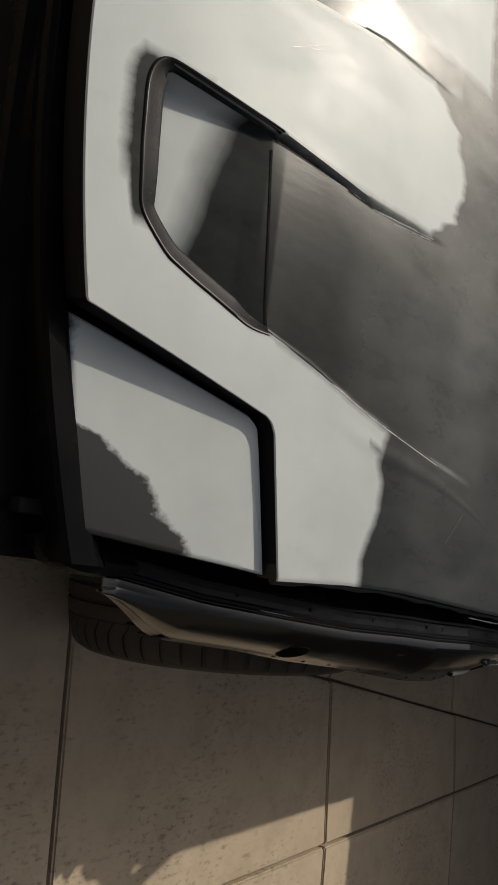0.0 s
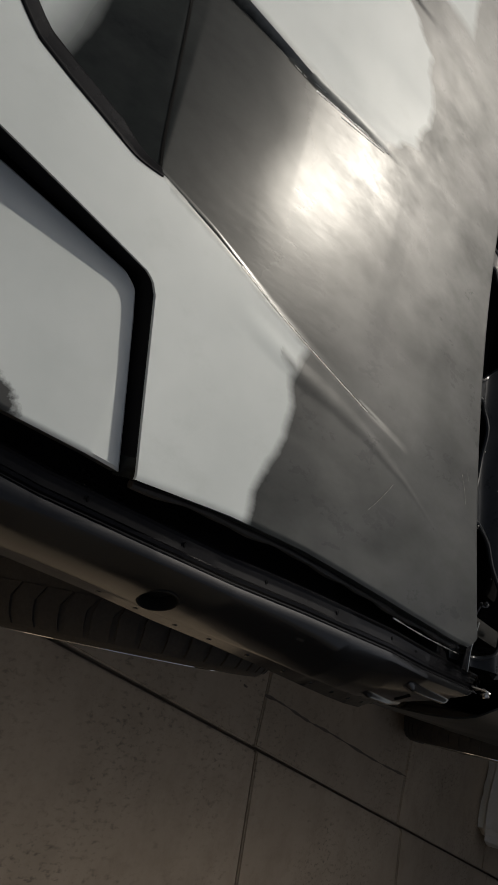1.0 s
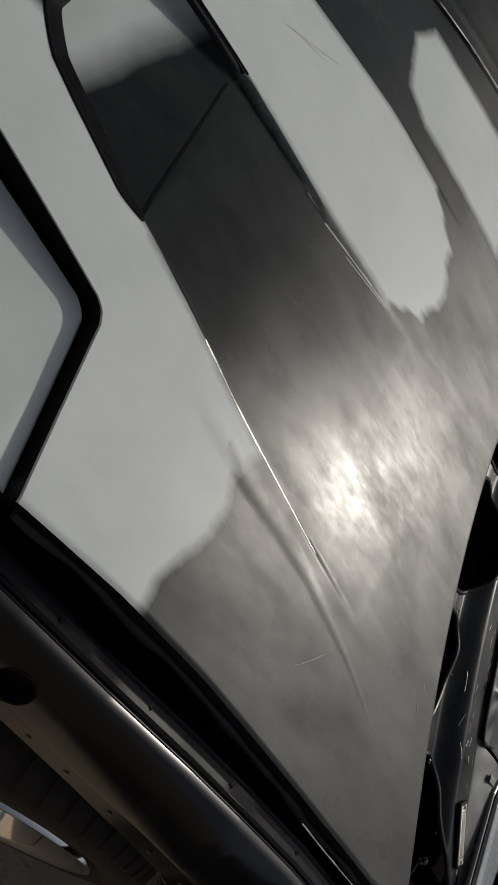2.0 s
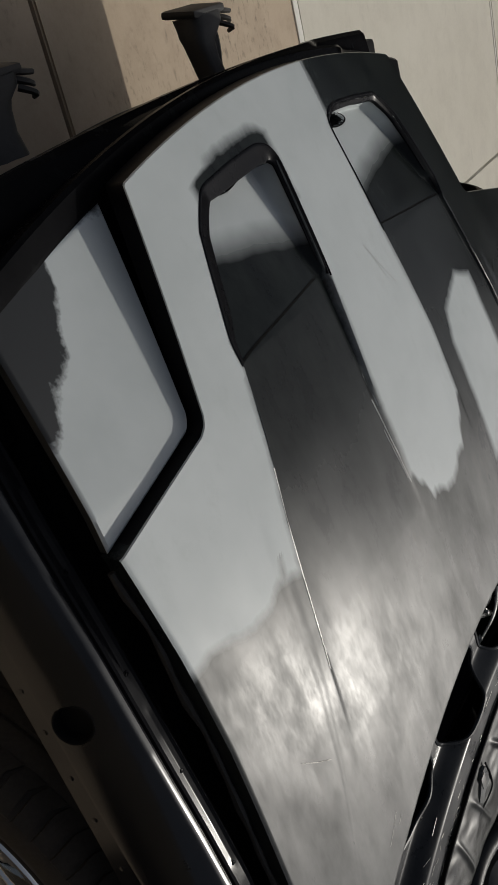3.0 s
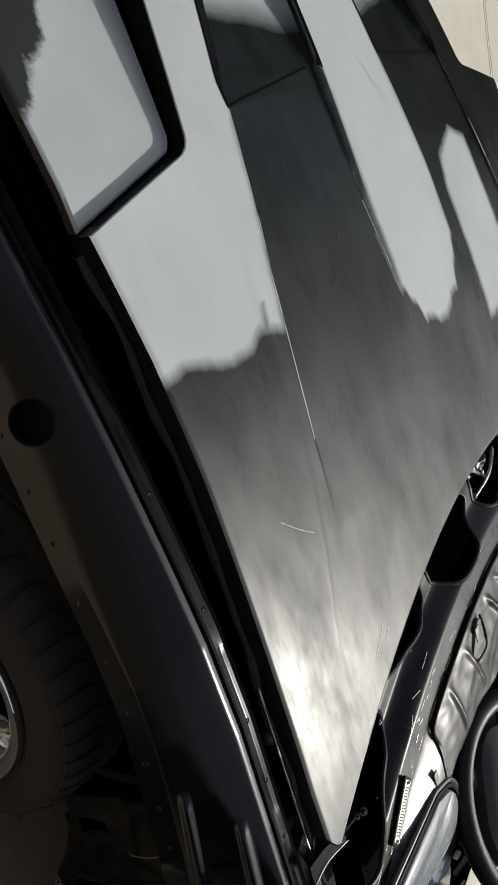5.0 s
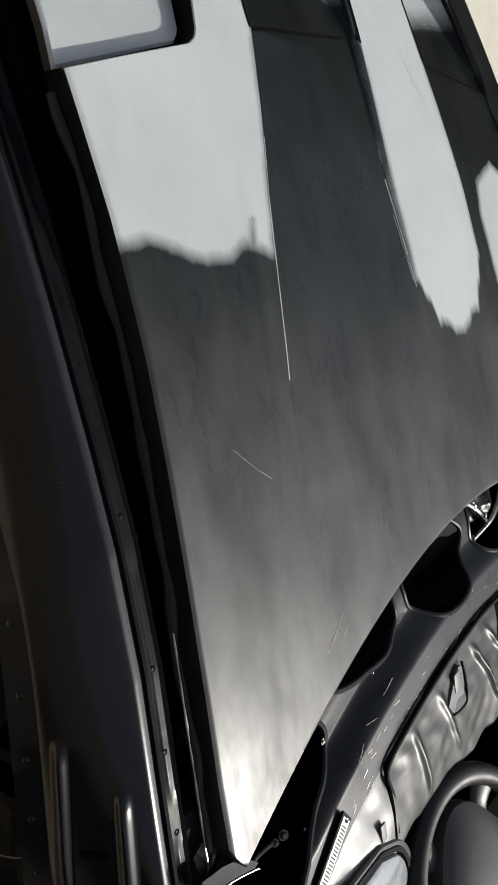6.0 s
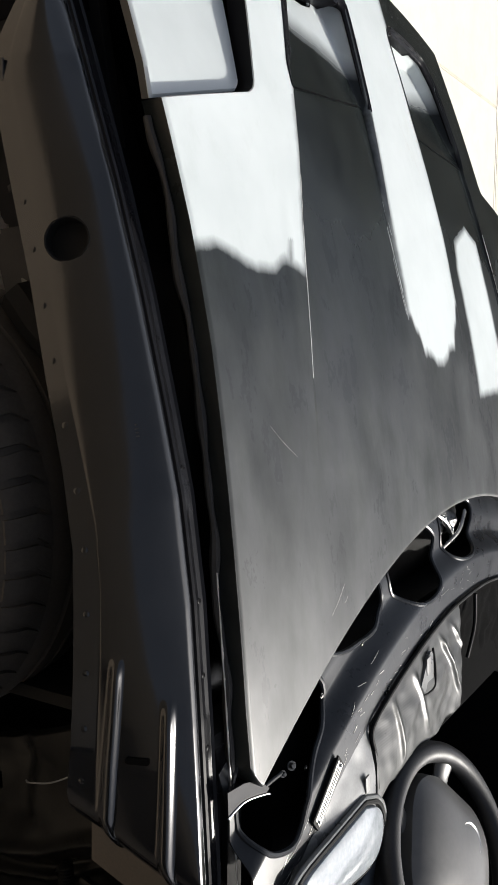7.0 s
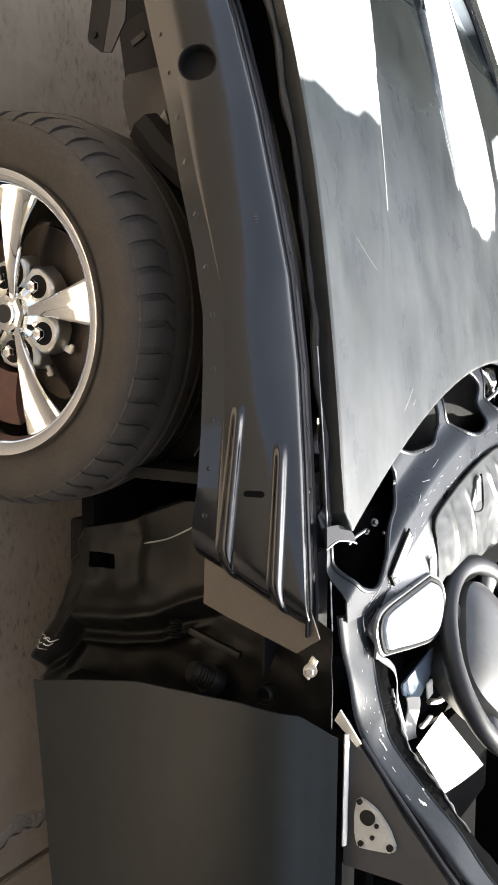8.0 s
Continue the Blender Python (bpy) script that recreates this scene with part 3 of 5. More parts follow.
def build_cover():
    """A flat lid that lies a little under the hood's skin, lower towards the nose."""
    bm = bmesh.new()
    layer = bm.verts.layers.float.new("primer")
    n = 70
    a, b, c, d = Vector((0.096, -0.452)), Vector((0.388, -0.531)), Vector((0.446, -0.750)), Vector((0.146, -0.722))

    def point(u, v):
        p = (a * (1 - u) + b * u) * (1 - v) + (d * (1 - u) + c * u) * v
        edge = min(u, 1 - u, v, 1 - v)
        drop = 0.0225 + 0.029 * max(0, 0.40 - p.x) / 0.30
        cut = max(0, u - 0.94) * max(0, 0.06 - v) * 2.2
        return (p.x - cut, p.y - cut, hood_z(p.x, p.y) - drop - 0.003 * (1 - step(edge, 0, 0.012)))

    grid = [[bm.verts.new(point(i / n, j / n)) for j in range(n + 1)] for i in range(n + 1)]
    for row in grid:
        for v in row:
            v[layer] = v.co.x - lerp(-v.co.y, SANDED)
    for i in range(n):
        for j in range(n):
            bm.faces.new((grid[i][j], grid[i + 1][j], grid[i + 1][j + 1], grid[i][j + 1]))
    rim = [grid[0][i] for i in range(n)] + [grid[i][n] for i in range(n)] + [grid[n][i] for i in range(n, 0, -1)] + [grid[i][0] for i in range(n, 0, -1)]
    low = [bm.verts.new(v.co - Vector((0, 0, 0.012))) for v in rim]
    for w in low:
        w[layer] = -1
    for k in range(len(rim)):
        bm.faces.new((rim[k], rim[(k + 1) % len(rim)], low[(k + 1) % len(rim)], low[k]))
    return part("headlight_cover", bm, COVER, car, "closed headlight cover in grey primer with a dark sanded corner")


build_cover()


# ---- nose panel ahead of the hood ----
def nose_point(u, v):
    """A rounded lip under the hood's edge, a step, and a flatter lower lip that stands out at the sides."""
    y = -0.765 + 1.455 * u
    back = 0.02 + 0.28 * y * y
    top = hood_z(back, y) - 0.045
    lip, low = 0.003 + 0.235 * y * y, 0.008 + 0.07 * y * y
    line = [(back + 0.05, top - 0.02), (back + 0.010, top), (lip + 0.006, top - 0.002), (lip, top - 0.008), (lip + 0.001, top - 0.020), (lip + 0.010, 0.575), (low + 0.010, 0.563), (low, 0.553), (low + 0.001, 0.535), (low + 0.02, 0.46), (low + 0.05, 0.40)]
    s = v * (len(line) - 1)
    i = min(int(s), len(line) - 2)
    (xa, za), (xb, zb) = line[i], line[i + 1]
    f = s - i
    return (xa + (xb - xa) * f, y, za + (zb - za) * f - 0.05 * step(y, 0.34, 0.46))


part("nose_panel", sheet(nose_point, 130, 60, 0.004), NOSE, car, "black nose panel with a stepped lip ahead of the hood")
part("bumper_beam", sheet(lambda u, v: (0.055 + 0.28 * (-0.7 + 1.12 * u) ** 2 - 0.02 * math.sin(math.pi * v), -0.7 + 1.12 * u, 0.46 - 0.16 * v), 40, 12, 0.004), PIT, car, "black bumper beam behind the nose")
CORNER = smooth_line([(0.120, -0.735, 0), (0.145, -0.764, 0), (0.19, -0.777, 0), (0.25, -0.779, 0), (0.31, -0.776, 0)], 40)


def nose_corner(u, v):
    """The nose wrapped round the corner as far as the wing."""
    p = CORNER[min(int(u * 40), 40)]
    inward = Vector((0.05 * (1 - u), 0.06, 0))
    line = [(1.0, -0.012), (0.25, 0.0), (0.06, -0.003), (0.0, -0.012), (0.0, -0.03), (0.25, -0.09), (0.5, -0.16)]
    s = v * 6
    i = min(int(s), 5)
    f = s - i
    a, b = line[i], line[i + 1]
    q = p + inward * (a[0] + (b[0] - a[0]) * f)
    return (q.x, q.y, 0.606 + 0.02 * u + a[1] + (b[1] - a[1]) * f)


part("nose_corner", sheet(nose_corner, 40, 36, 0.004), NOSE, car, "black rounded corner of the nose")

# brackets that stand out from the front
def bracket(y, arm, merged):
    b = new("front_bracket")
    b.parent = car
    tagged(b, "black metal bracket with a flat pad that stands out from the front")
    bm = bmesh.new()
    box((0.016, 0.112, 0.080), (-0.088, y + 0.008, 0.365), 0.007, (0, 8, 0), bm)
    part("pad", bm, DULL, b)
    # a bell that narrows from the pad into the arm
    bm = bmesh.new()
    rings = []
    for x, dy, wide, tall in ((-0.080, 0.008, 0.053, 0.036), (-0.062, 0.002, 0.050, 0.034), (-0.045, -0.014, 0.042, 0.030), (-0.030, -0.026, arm + 0.006, 0.026), (0.0, -0.032, arm, 0.025), (0.035, -0.034, arm * 1.04, 0.025)):
        rings.append([bm.verts.new((x + 0.003 * noise.noise((k, x * 40, y)), y + dy + wide * math.copysign(abs(math.cos(t)) ** 0.6, math.cos(t)), 0.370 + 0.3 * (x + 0.08) + tall * math.copysign(abs(math.sin(t)) ** 0.6, math.sin(t)))) for k, t in ((k, 2 * math.pi * k / 20) for k in range(20))])
    for p, q in zip(rings, rings[1:]):
        for k in range(20):
            bm.faces.new((p[k], p[(k + 1) % 20], q[(k + 1) % 20], q[k]))
    bm.faces.new(rings[0])
    bm.faces.new(rings[-1])
    part("arm", bm, DULL, b)
    if not merged:
        bm = tube([(-0.060, y + 0.020, 0.375), (-0.040, y + 0.022, 0.385), (-0.015, y + 0.018, 0.39), (0.020, y + 0.010, 0.392)], lambda f: 0.016 - 0.006 * f, 12, 8)
        part("strut", bm, DULL, b)
    bm = bmesh.new()
    for k in range(3):
        tube([(-0.080 + 0.012 * k, y + 0.055, 0.390), (-0.075 + 0.016 * k, y + 0.072, 0.396 + 0.005 * k), (-0.072 + 0.018 * k, y + 0.088, 0.398 - 0.006 * k)], lambda f: 0.0065 - 0.002 * f, 8, 6, bm)
    part("clip", bm, DUSTY, b)
    return b


bracket(0.245, 0.024, False)
bracket(-0.352, 0.040, True)


# Hidden pan added to stop sun falling through the open far corner.
part("headlight_bucket", box((0.42, 0.34, 0.05), (0.28, 0.60, 0.475), 0.01), PIT, car, "unseen black pan added under the open corner to block sun")


# ---- front wing panel over the wheel ----
CREASE = [(0.27, -0.790, 0.615), (0.4, -0.812, 0.675), (0.56, -0.826, 0.737), (0.69, -0.835, 0.780), (0.83, -0.838, 0.816), (0.93, -0.842, 0.841), (1.06, -0.844, 0.860), (1.2, -0.850, 0.874), (1.40, -0.850, 0.886)]
BEND = [(0.27, -0.840, 0.555), (0.4, -0.858, 0.60), (0.58, -0.872, 0.655), (0.684, -0.882, 0.690), (0.78, -0.888, 0.716), (0.876, -0.894, 0.745), (0.96, -0.902, 0.772), (1.04, -0.905, 0.780), (1.12, -0.906, 0.779), (1.25, -0.902, 0.768), (1.40, -0.885, 0.750)]
LIP = [(0.27, -0.846, 0.530), (0.4, -0.862, 0.572), (0.58, -0.876, 0.628), (0.68, -0.888, 0.664), (0.795, -0.896, 0.694), (0.9, -0.907, 0.728), (0.99, -0.916, 0.750), (1.07, -0.920, 0.753), (1.15, -0.922, 0.752), (1.23, -0.920, 0.745), (1.34, -0.902, 0.716), (1.40, -0.888, 0.700)]


def along(table, x, axis):
    return lerp(x, [(p[0], p[axis]) for p in table])


def wing_point(u, v):
    x = 0.24 + (1.215 - 0.115 * v) * u
    c = Vector((x, along(CREASE, x, 1), along(CREASE, x, 2)))
    b = Vector((x, along(BEND, x, 1), along(BEND, x, 2)))
    e = Vector((x, along(LIP, x, 1), along(LIP, x, 2)))
    whole = 0.12 + 0.88 * step(x, 0.22, 0.44)
    b, e = c.lerp(b, whole), c.lerp(e, whole)
    if v < 0.1:
        f = v / 0.1
        p = c + Vector((0, 0.011 - 0.010 * f, -0.0015 * (1 - f) - 0.0012 * f**3))
    elif v < 0.8:
        f = (v - 0.1) / 0.7
        p = c.lerp(b, f) + Vector((0, -0.007, 0.0045)) * math.sin(math.pi * f) ** 0.8 - Vector((0, 0, 0.0012 * (1 - f) ** 8))
    else:
        p = b.lerp(e, (v - 0.8) / 0.2)
    # two long pressed ribs, and the rear end rolled inwards
    for xa, va, xb, vb, high in ((1.118, 0.66, 1.37, 0.74, 0.0075), (1.171, 0.27, 1.46, 0.36, 0.0085)):
        if x > xa - 0.02:
            q = abs(v - va - (vb - va) * (x - xa) / (xb - xa)) * 0.16
            p += Vector((0, -0.86, 0.5)) * high * (1 - step(q, 0.0015, 0.0105)) * step(x, xa - 0.008, xa + 0.02)
    turn = max(0.0, x - (0.24 + 1.215 - 0.115 * v - 0.055))
    return p + Vector((0, 9 * turn * turn, 0))


HOLE = Vector((0.628, -0.868, 0.704))


def wing_keep(u, v):
    return (Vector(wing_point(u, v)) - HOLE).length > 0.0275


bm = sheet(wing_point, 300, 110, 0.0025, wing_keep, (0, -0.86, 0.5))
for v in bm.verts:
    away = v.co - HOLE
    if away.length < 0.034 and v.is_boundary or away.length < 0.034 and any(not f.is_valid or abs(f.normal.dot(away.normalized())) > 0.6 for f in v.link_faces):
        v.co = HOLE + away * (0.0275 / away.length)
WINGPAINT = worn("black_wing_paint", (0.005, 0.0054, 0.0062), (0.010, 0.0105, 0.0115), (0.12, 0.22), 5, bump=0.03, spec=0.50)
wing = part("front_wing", bm, WINGPAINT, car, "gloss black wing panel with a round hole and a bolted lip")


def wing_frame(x, v):
    """A place on the wing and the way out of its skin."""
    u = (x - 0.24) / (1.215 - 0.115 * v)
    p = Vector(wing_point(u, v))
    a = Vector(wing_point(u + 0.01, v)) - Vector(wing_point(u - 0.01, v))
    b = Vector(wing_point(u, v + 0.02)) - Vector(wing_point(u, v - 0.02))
    n = a.cross(b).normalized()
    return p, n if n.y < 0 or n.z > 0.5 else -n


v0 = min((k / 200 for k in range(201)), key=lambda k: (Vector(wing_point((HOLE.x - 0.24) / (1.215 - 0.115 * k), k)) - HOLE).length)
centre, way = wing_frame(HOLE.x, v0)
ring = bmesh.new()
lathe([(0.0262, -0.020), (0.0262, -0.0006), (0.0268, -0.0003), (0.0284, -0.0003), (0.0286, -0.0012), (0.0286, -0.020)], 48, "z", bm=ring, closed=True)
# Black disc behind the hole stands in for the shade inside it.
lathe([(0.0275, -0.020), (0.0275, -0.022), (0.002, -0.022)], 40, "z", bm=ring)
bmesh.ops.transform(ring, matrix=Matrix.Translation(centre) @ Vector((0, 0, 1)).rotation_difference(way).to_matrix().to_4x4(), verts=ring.verts)
part("hole_rim", ring, PIT, wing)
for x in (0.582, 0.64, 0.707, 0.772, 0.847, 0.922, 0.989, 1.064, 1.135, 1.205, 1.275):
    p, n = wing_frame(x, 0.9)
    dome = lathe([(0.0042, -0.001), (0.0038, 0.0006), (0.0022, 0.0012), (0.001, 0.0013)], 14, "z")
    bmesh.ops.transform(dome, matrix=Matrix.Translation(p) @ Vector((0, 0, 1)).rotation_difference(n).to_matrix().to_4x4(), verts=dome.verts)
    part("lip_clip", dome, WINGPAINT, wing)


p, n = wing_frame(1.24, 0.50)
slot = bmesh.new()
for dy in (-0.0108, 0.0, 0.0108):
    if dy:
        bmesh.ops.create_cone(slot, cap_ends=True, segments=16, radius1=0.00425, radius2=0.00425, depth=0.002, matrix=Matrix.Translation((0, dy, 0)))
    else:
        bmesh.ops.create_cube(slot, size=1, matrix=Matrix.Diagonal((0.0085, 0.0216, 0.0019, 1)))
bmesh.ops.transform(slot, matrix=Matrix.Translation(p + n * 0.0008) @ Vector((0, 0, 1)).rotation_difference(n).to_matrix().to_4x4(), verts=slot.verts)
# The slot's dark opening is painted as a black pill on the skin.
part("slot", slot, SHADEBLACK, wing, "narrow black pill laid on the skin for a slot's dark opening")


for i in range(4):
    p, n = wing_frame(0.845 + 0.0045 * i, 0.30)
    bar = box((0.0016, 0.005 if i % 2 else 0.0035, 0.0008), bevel=0)
    bmesh.ops.transform(bar, matrix=Matrix.Translation(p + n * 0.0003) @ Vector((0, 0, 1)).rotation_difference(n).to_matrix().to_4x4(), verts=bar.verts)
    part("mark", bar, DUSTY, wing, "small pale chalk bar")


# the gutter between wing and hood
def gutter_point(u, v):
    x = 0.25 + 1.20 * u
    yc, zc = along(CREASE, x, 1) + 0.010, along(CREASE, x, 2)
    joggle = 0.0010 * step(math.sin(x * 21 + 1.0), 0.75, 0.95)
    line = [(0.0, -0.002), (0.003, -0.007), (0.007, -0.0075), (0.0095, -0.0035), (0.0115, -0.0030), (0.0140, -0.0065), (0.024, -0.0075 + joggle), (0.032, -0.0065), (0.0345, -0.0045), (0.0365, -0.006), (0.0385, -0.03), (0.075, -0.055), (0.16, -0.06)]
    s = v * 12
    i = min(int(s), 11)
    (ya, za), (yb, zb) = line[i], line[i + 1]
    f = s - i
    return (x, yc + ya + (yb - ya) * f, zc + za + (zb - za) * f)


gutter = part("wing_gutter", sheet(gutter_point, 200, 60, 0.002), GUTTER, car, "black bolted gutter between wing and hood")
for x in (0.46, 0.60, 0.746, 0.90, 1.06, 1.15, 1.239):
    p = Vector(gutter_point((x - 0.25) / 1.20, 0.5))
    part("gutter_bolt", bolt(p, 0.0042, 0.0022), NOSE, gutter)
part("gutter_edge", tube([(1.03, -0.782, 0.862), (1.12, -0.787, 0.873), (1.20, -0.789, 0.881), (1.285, -0.789, 0.887), (1.313, -0.7885, 0.889), (1.356, -0.788, 0.8935), (1.402, -0.788, 0.896), (1.451, -0.788, 0.899)], lambda f: 0.0012 + 0.0006 * math.sin(70 * f) * math.sin(29 * f), 90, 6), STEEL, gutter, "bare bright edge of the gutter")

# rubber seal along the hood's turned-down edge
def seal_line(x):
    y = -(lerp(x, SIDE) - 0.001)
    return (x, y - 0.002, hood_z(x, y) - 0.030 - 0.004 * math.sin(x * 31) * step(math.sin(x * 13), -0.3, 0.5))


part("hood_seal", tube([seal_line(0.47 + 0.82 * k / 60) for k in range(61)], lambda f: 0.0055 + 0.002 * math.sin(45 * f) * math.sin(17 * f), 240, 8), DUSTY, hood, "lumpy dark rubber seal under the hood's edge")

# ---- black sheets in place of the shade inside the engine bay ----
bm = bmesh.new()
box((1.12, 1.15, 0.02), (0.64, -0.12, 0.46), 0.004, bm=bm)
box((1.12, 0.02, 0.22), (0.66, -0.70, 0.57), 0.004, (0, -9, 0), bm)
part("engine_bay", bm, PIT, car, "black sheets that stand in for the shade under the hood")
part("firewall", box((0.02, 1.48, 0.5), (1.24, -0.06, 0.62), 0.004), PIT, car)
# Black arch added to stop sun leaking onto the tyre.
part("wheel_arch", sheet(lambda u, v: (0.983 + 0.40 * math.cos(radians(56 + 72 * u)), -0.80 + 0.26 * v, 0.33 + 0.395 * math.sin(radians(56 + 72 * u))), 30, 8, 0.003), PIT, car, "black arch sheet added under the wing to keep sun out")


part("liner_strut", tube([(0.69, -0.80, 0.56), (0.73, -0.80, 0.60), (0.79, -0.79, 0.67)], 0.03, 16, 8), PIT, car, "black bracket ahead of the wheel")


# ---- front wheel ----
WX, WY, WZ = 0.984, -0.922, 0.331
wheel = new("wheel")
wheel.parent = car
wheel.location = (WX, WY, WZ)
wheel.rotation_euler.z = radians(3.5)
tagged(wheel, "chrome five-spoke wheel with a worn black tyre on the concrete")


def build_tyre():
    bm = bmesh.new()
    prof = [(0.226, 0.018), (0.233, 0.012), (0.246, 0.004), (0.272, 0.000), (0.292, 0.002), (0.303, 0.010), (0.311, 0.022), (0.3180, 0.045), (0.3225, 0.07), (0.3272, 0.078), (0.3300, 0.102), (0.3242, 0.104), (0.3242, 0.109), (0.3308, 0.111), (0.3308, 0.135), (0.3242, 0.137), (0.3242, 0.142), (0.3300, 0.144), (0.3272, 0.168), (0.320, 0.178), (0.315, 0.20), (0.308, 0.225), (0.298, 0.242), (0.26, 0.245), (0.226, 0.225)]
    lathe(prof, 120, "y", bm=bm, closed=True)
    part("tyre", bm, RUBBER, wheel, "worn dusty black tyre with chevron tread")
    # worn shoulder blocks parted by hooked grooves, then nearly smooth ribs round the middle
    n = 50
    pitch = 2 * math.pi / n
    outline = [(0.010, 0.3062, 0.000, 0.020), (0.020, 0.3135, 0.004, 0.026), (0.034, 0.3200, 0.006, 0.026), (0.050, 0.3235, 0.006, 0.022), (0.060, 0.3250, -0.012, 0.014), (0.072, 0.3262, -0.034, 0.008)]
    for band in (outline, [(0.246 - y, r, lean, gap) for y, r, lean, gap in reversed(outline)]):
        bm = bmesh.new()
        for k in range(n):
            a = pitch * k
            rows = [[(a + lean + d, r - drop, y) for d, drop in ((gap * 0.5, 0.009), (gap * 0.5 + 0.004, 0.0), (pitch - gap * 0.5 - 0.004, 0.0), (pitch - gap * 0.5, 0.009))] for y, r, lean, gap in band]
            verts = [[bm.verts.new((r * math.cos(t), y, r * math.sin(t))) for t, r, y in row] for row in rows]
            for p, q in zip(verts, verts[1:]):
                for i in range(3):
                    bm.faces.new((p[i], p[i + 1], q[i + 1], q[i]))
            for row in (verts[0], verts[-1]):
                bm.faces.new(row)
        tagged(part("tread", bm, RUBBER, wheel, "shallow worn tread blocks with hooked grooves"), kind="stuff")


build_tyre()
bm = bmesh.new()
lathe([(0.2335, 0.014), (0.2345, 0.004), (0.232, -0.002), (0.222, -0.002), (0.213, 0.004), (0.208, 0.012), (0.203, 0.032), (0.200, 0.07), (0.198, 0.16), (0.21, 0.20), (0.226, 0.205), (0.226, 0.200), (0.214, 0.19), (0.206, 0.15), (0.210, 0.07), (0.219, 0.03), (0.226, 0.016)], 96, "y", bm=bm, closed=True)
part("rim", bm, CHROME, wheel, "polished rim with a wide lip")


def build_spoke(angle):
    """A triangle that widens from a point at the hub to the rim, with a folded face and sloping flanks."""
    bm = bmesh.new()
    rows = []
    n = 16
    for k in range(n + 1):
        f = k / n
        r = 0.030 + 0.178 * f
        half = 0.007 + 0.010 * f + 0.030 * f**1.7
        face = 0.050 - 0.016 * f - 0.008 * math.sin(math.pi * f)
        hollow = 0.011 * f**1.5
        shape = [(-half * 1.15, face + 0.05), (-half * 1.02, face + 0.010), (-half * 0.94, face + 0.002), (-half * 0.80, face), (-half * 0.35, face + hollow * 0.75), (0, face + hollow), (half * 0.35, face + hollow * 0.75), (half * 0.80, face), (half * 0.94, face + 0.002), (half * 1.02, face + 0.010), (half * 1.15, face + 0.05)]
        rows.append([bm.verts.new(Matrix.Rotation(-angle, 3, "Y") @ Vector((w, y, r))) for w, y in shape])
    m = len(rows[0])
    for a, b in zip(rows, rows[1:]):
        for i in range(m):
            bm.faces.new((a[i], a[(i + 1) % m], b[(i + 1) % m], b[i]))
    bm.faces.new(rows[0])
    bm.faces.new(rows[-1])
    return bm


def build_pad(angle):
    """The raised foot between two spokes that carries a lug nut."""
    bm = bmesh.new()
    rings = []
    for scale, y in ((1.12, 0.10), (1.06, 0.076), (1.0, 0.070), (0.90, 0.067)):
        ring = []
        for r, w in ((0.030, -0.016), (0.055, -0.030), (0.078, -0.031), (0.090, -0.020), (0.093, 0.0), (0.090, 0.020), (0.078, 0.031), (0.055, 0.030), (0.030, 0.016)):
            ring.append(bm.verts.new(Matrix.Rotation(-angle, 3, "Y") @ Vector((w * scale, y, 0.066 + (r - 0.066) * scale))))
        rings.append(ring)
    for a, b in zip(rings, rings[1:]):
        for i in range(9):
            bm.faces.new((a[i], a[(i + 1) % 9], b[(i + 1) % 9], b[i]))
    bm.faces.new(rings[-1])
    return bm


for k in range(5):
    part("lug_pad", build_pad(radians(5 + 36 + 72 * k)), STEEL, wheel, "satin foot round a lug nut")
for k in range(5):
    part("spoke", build_spoke(radians(5 + 72 * k)), CHROME, wheel)
bm = bmesh.new()
lathe([(0.056, 0.11), (0.056, 0.078), (0.050, 0.070), (0.040, 0.062), (0.036, 0.056)], 60, "y", bm=bm)
part("hub_plate", bm, CHROME, wheel)
bm = bmesh.new()
lathe([(0.034, 0.07), (0.034, 0.048), (0.031, 0.042), (0.024, 0.040)], 8, "y", bm=bm)
lathe([(0.021, 0.042), (0.021, 0.037), (0.018, 0.036)], 32, "y", bm=bm)
cap = part("hub_cap", bm, CHROME, wheel, "eight-sided chrome hub cap", smooth=False)
bm = bmesh.new()
lathe([(0.0155, 0.038), (0.0155, 0.035)], 32, "y", bm=bm)
part("cap_badge", bm, DULL, wheel, "plain dark badge")
for k in range(5):
    a = radians(5 + 36 + 72 * k)
    at = Vector((0.066 * math.sin(-a), 0, 0.066 * math.cos(a)))
    # Black disc gives the pocket round the nut its shade.
    bm = bmesh.new()
    lathe([(0.0195, 0.10), (0.0195, 0.0662), (0.002, 0.0662)], 32, "y", at, bm)
    part("lug_pocket", bm, PIT, wheel, "black disc painted in for a dark round pocket")
    bm = bmesh.new()
    lathe([(0.0115, 0.10), (0.0115, 0.056), (0.010, 0.050), (0.006, 0.048)], 6, "y", at, bm)
    part("lug_nut", bm, CHROME, wheel, smooth=False)
IRON = worn("brown_cast_iron", (0.03, 0.024, 0.02), (0.06, 0.045, 0.035), (0.5, 0.7), 25, 0.3, 0.3)
bm = bmesh.new()
lathe([(0.02, 0.115), (0.15, 0.115), (0.152, 0.12), (0.15, 0.135), (0.02, 0.135)], 64, "y", bm=bm)
part("brake_disc", bm, IRON, wheel, "dull brown brake disc")
bm = bmesh.new()
lathe([(0.02, 0.165), (0.199, 0.165), (0.199, 0.17), (0.02, 0.17)], 64, "y", bm=bm)
part("backing_plate", bm, PIT, wheel)
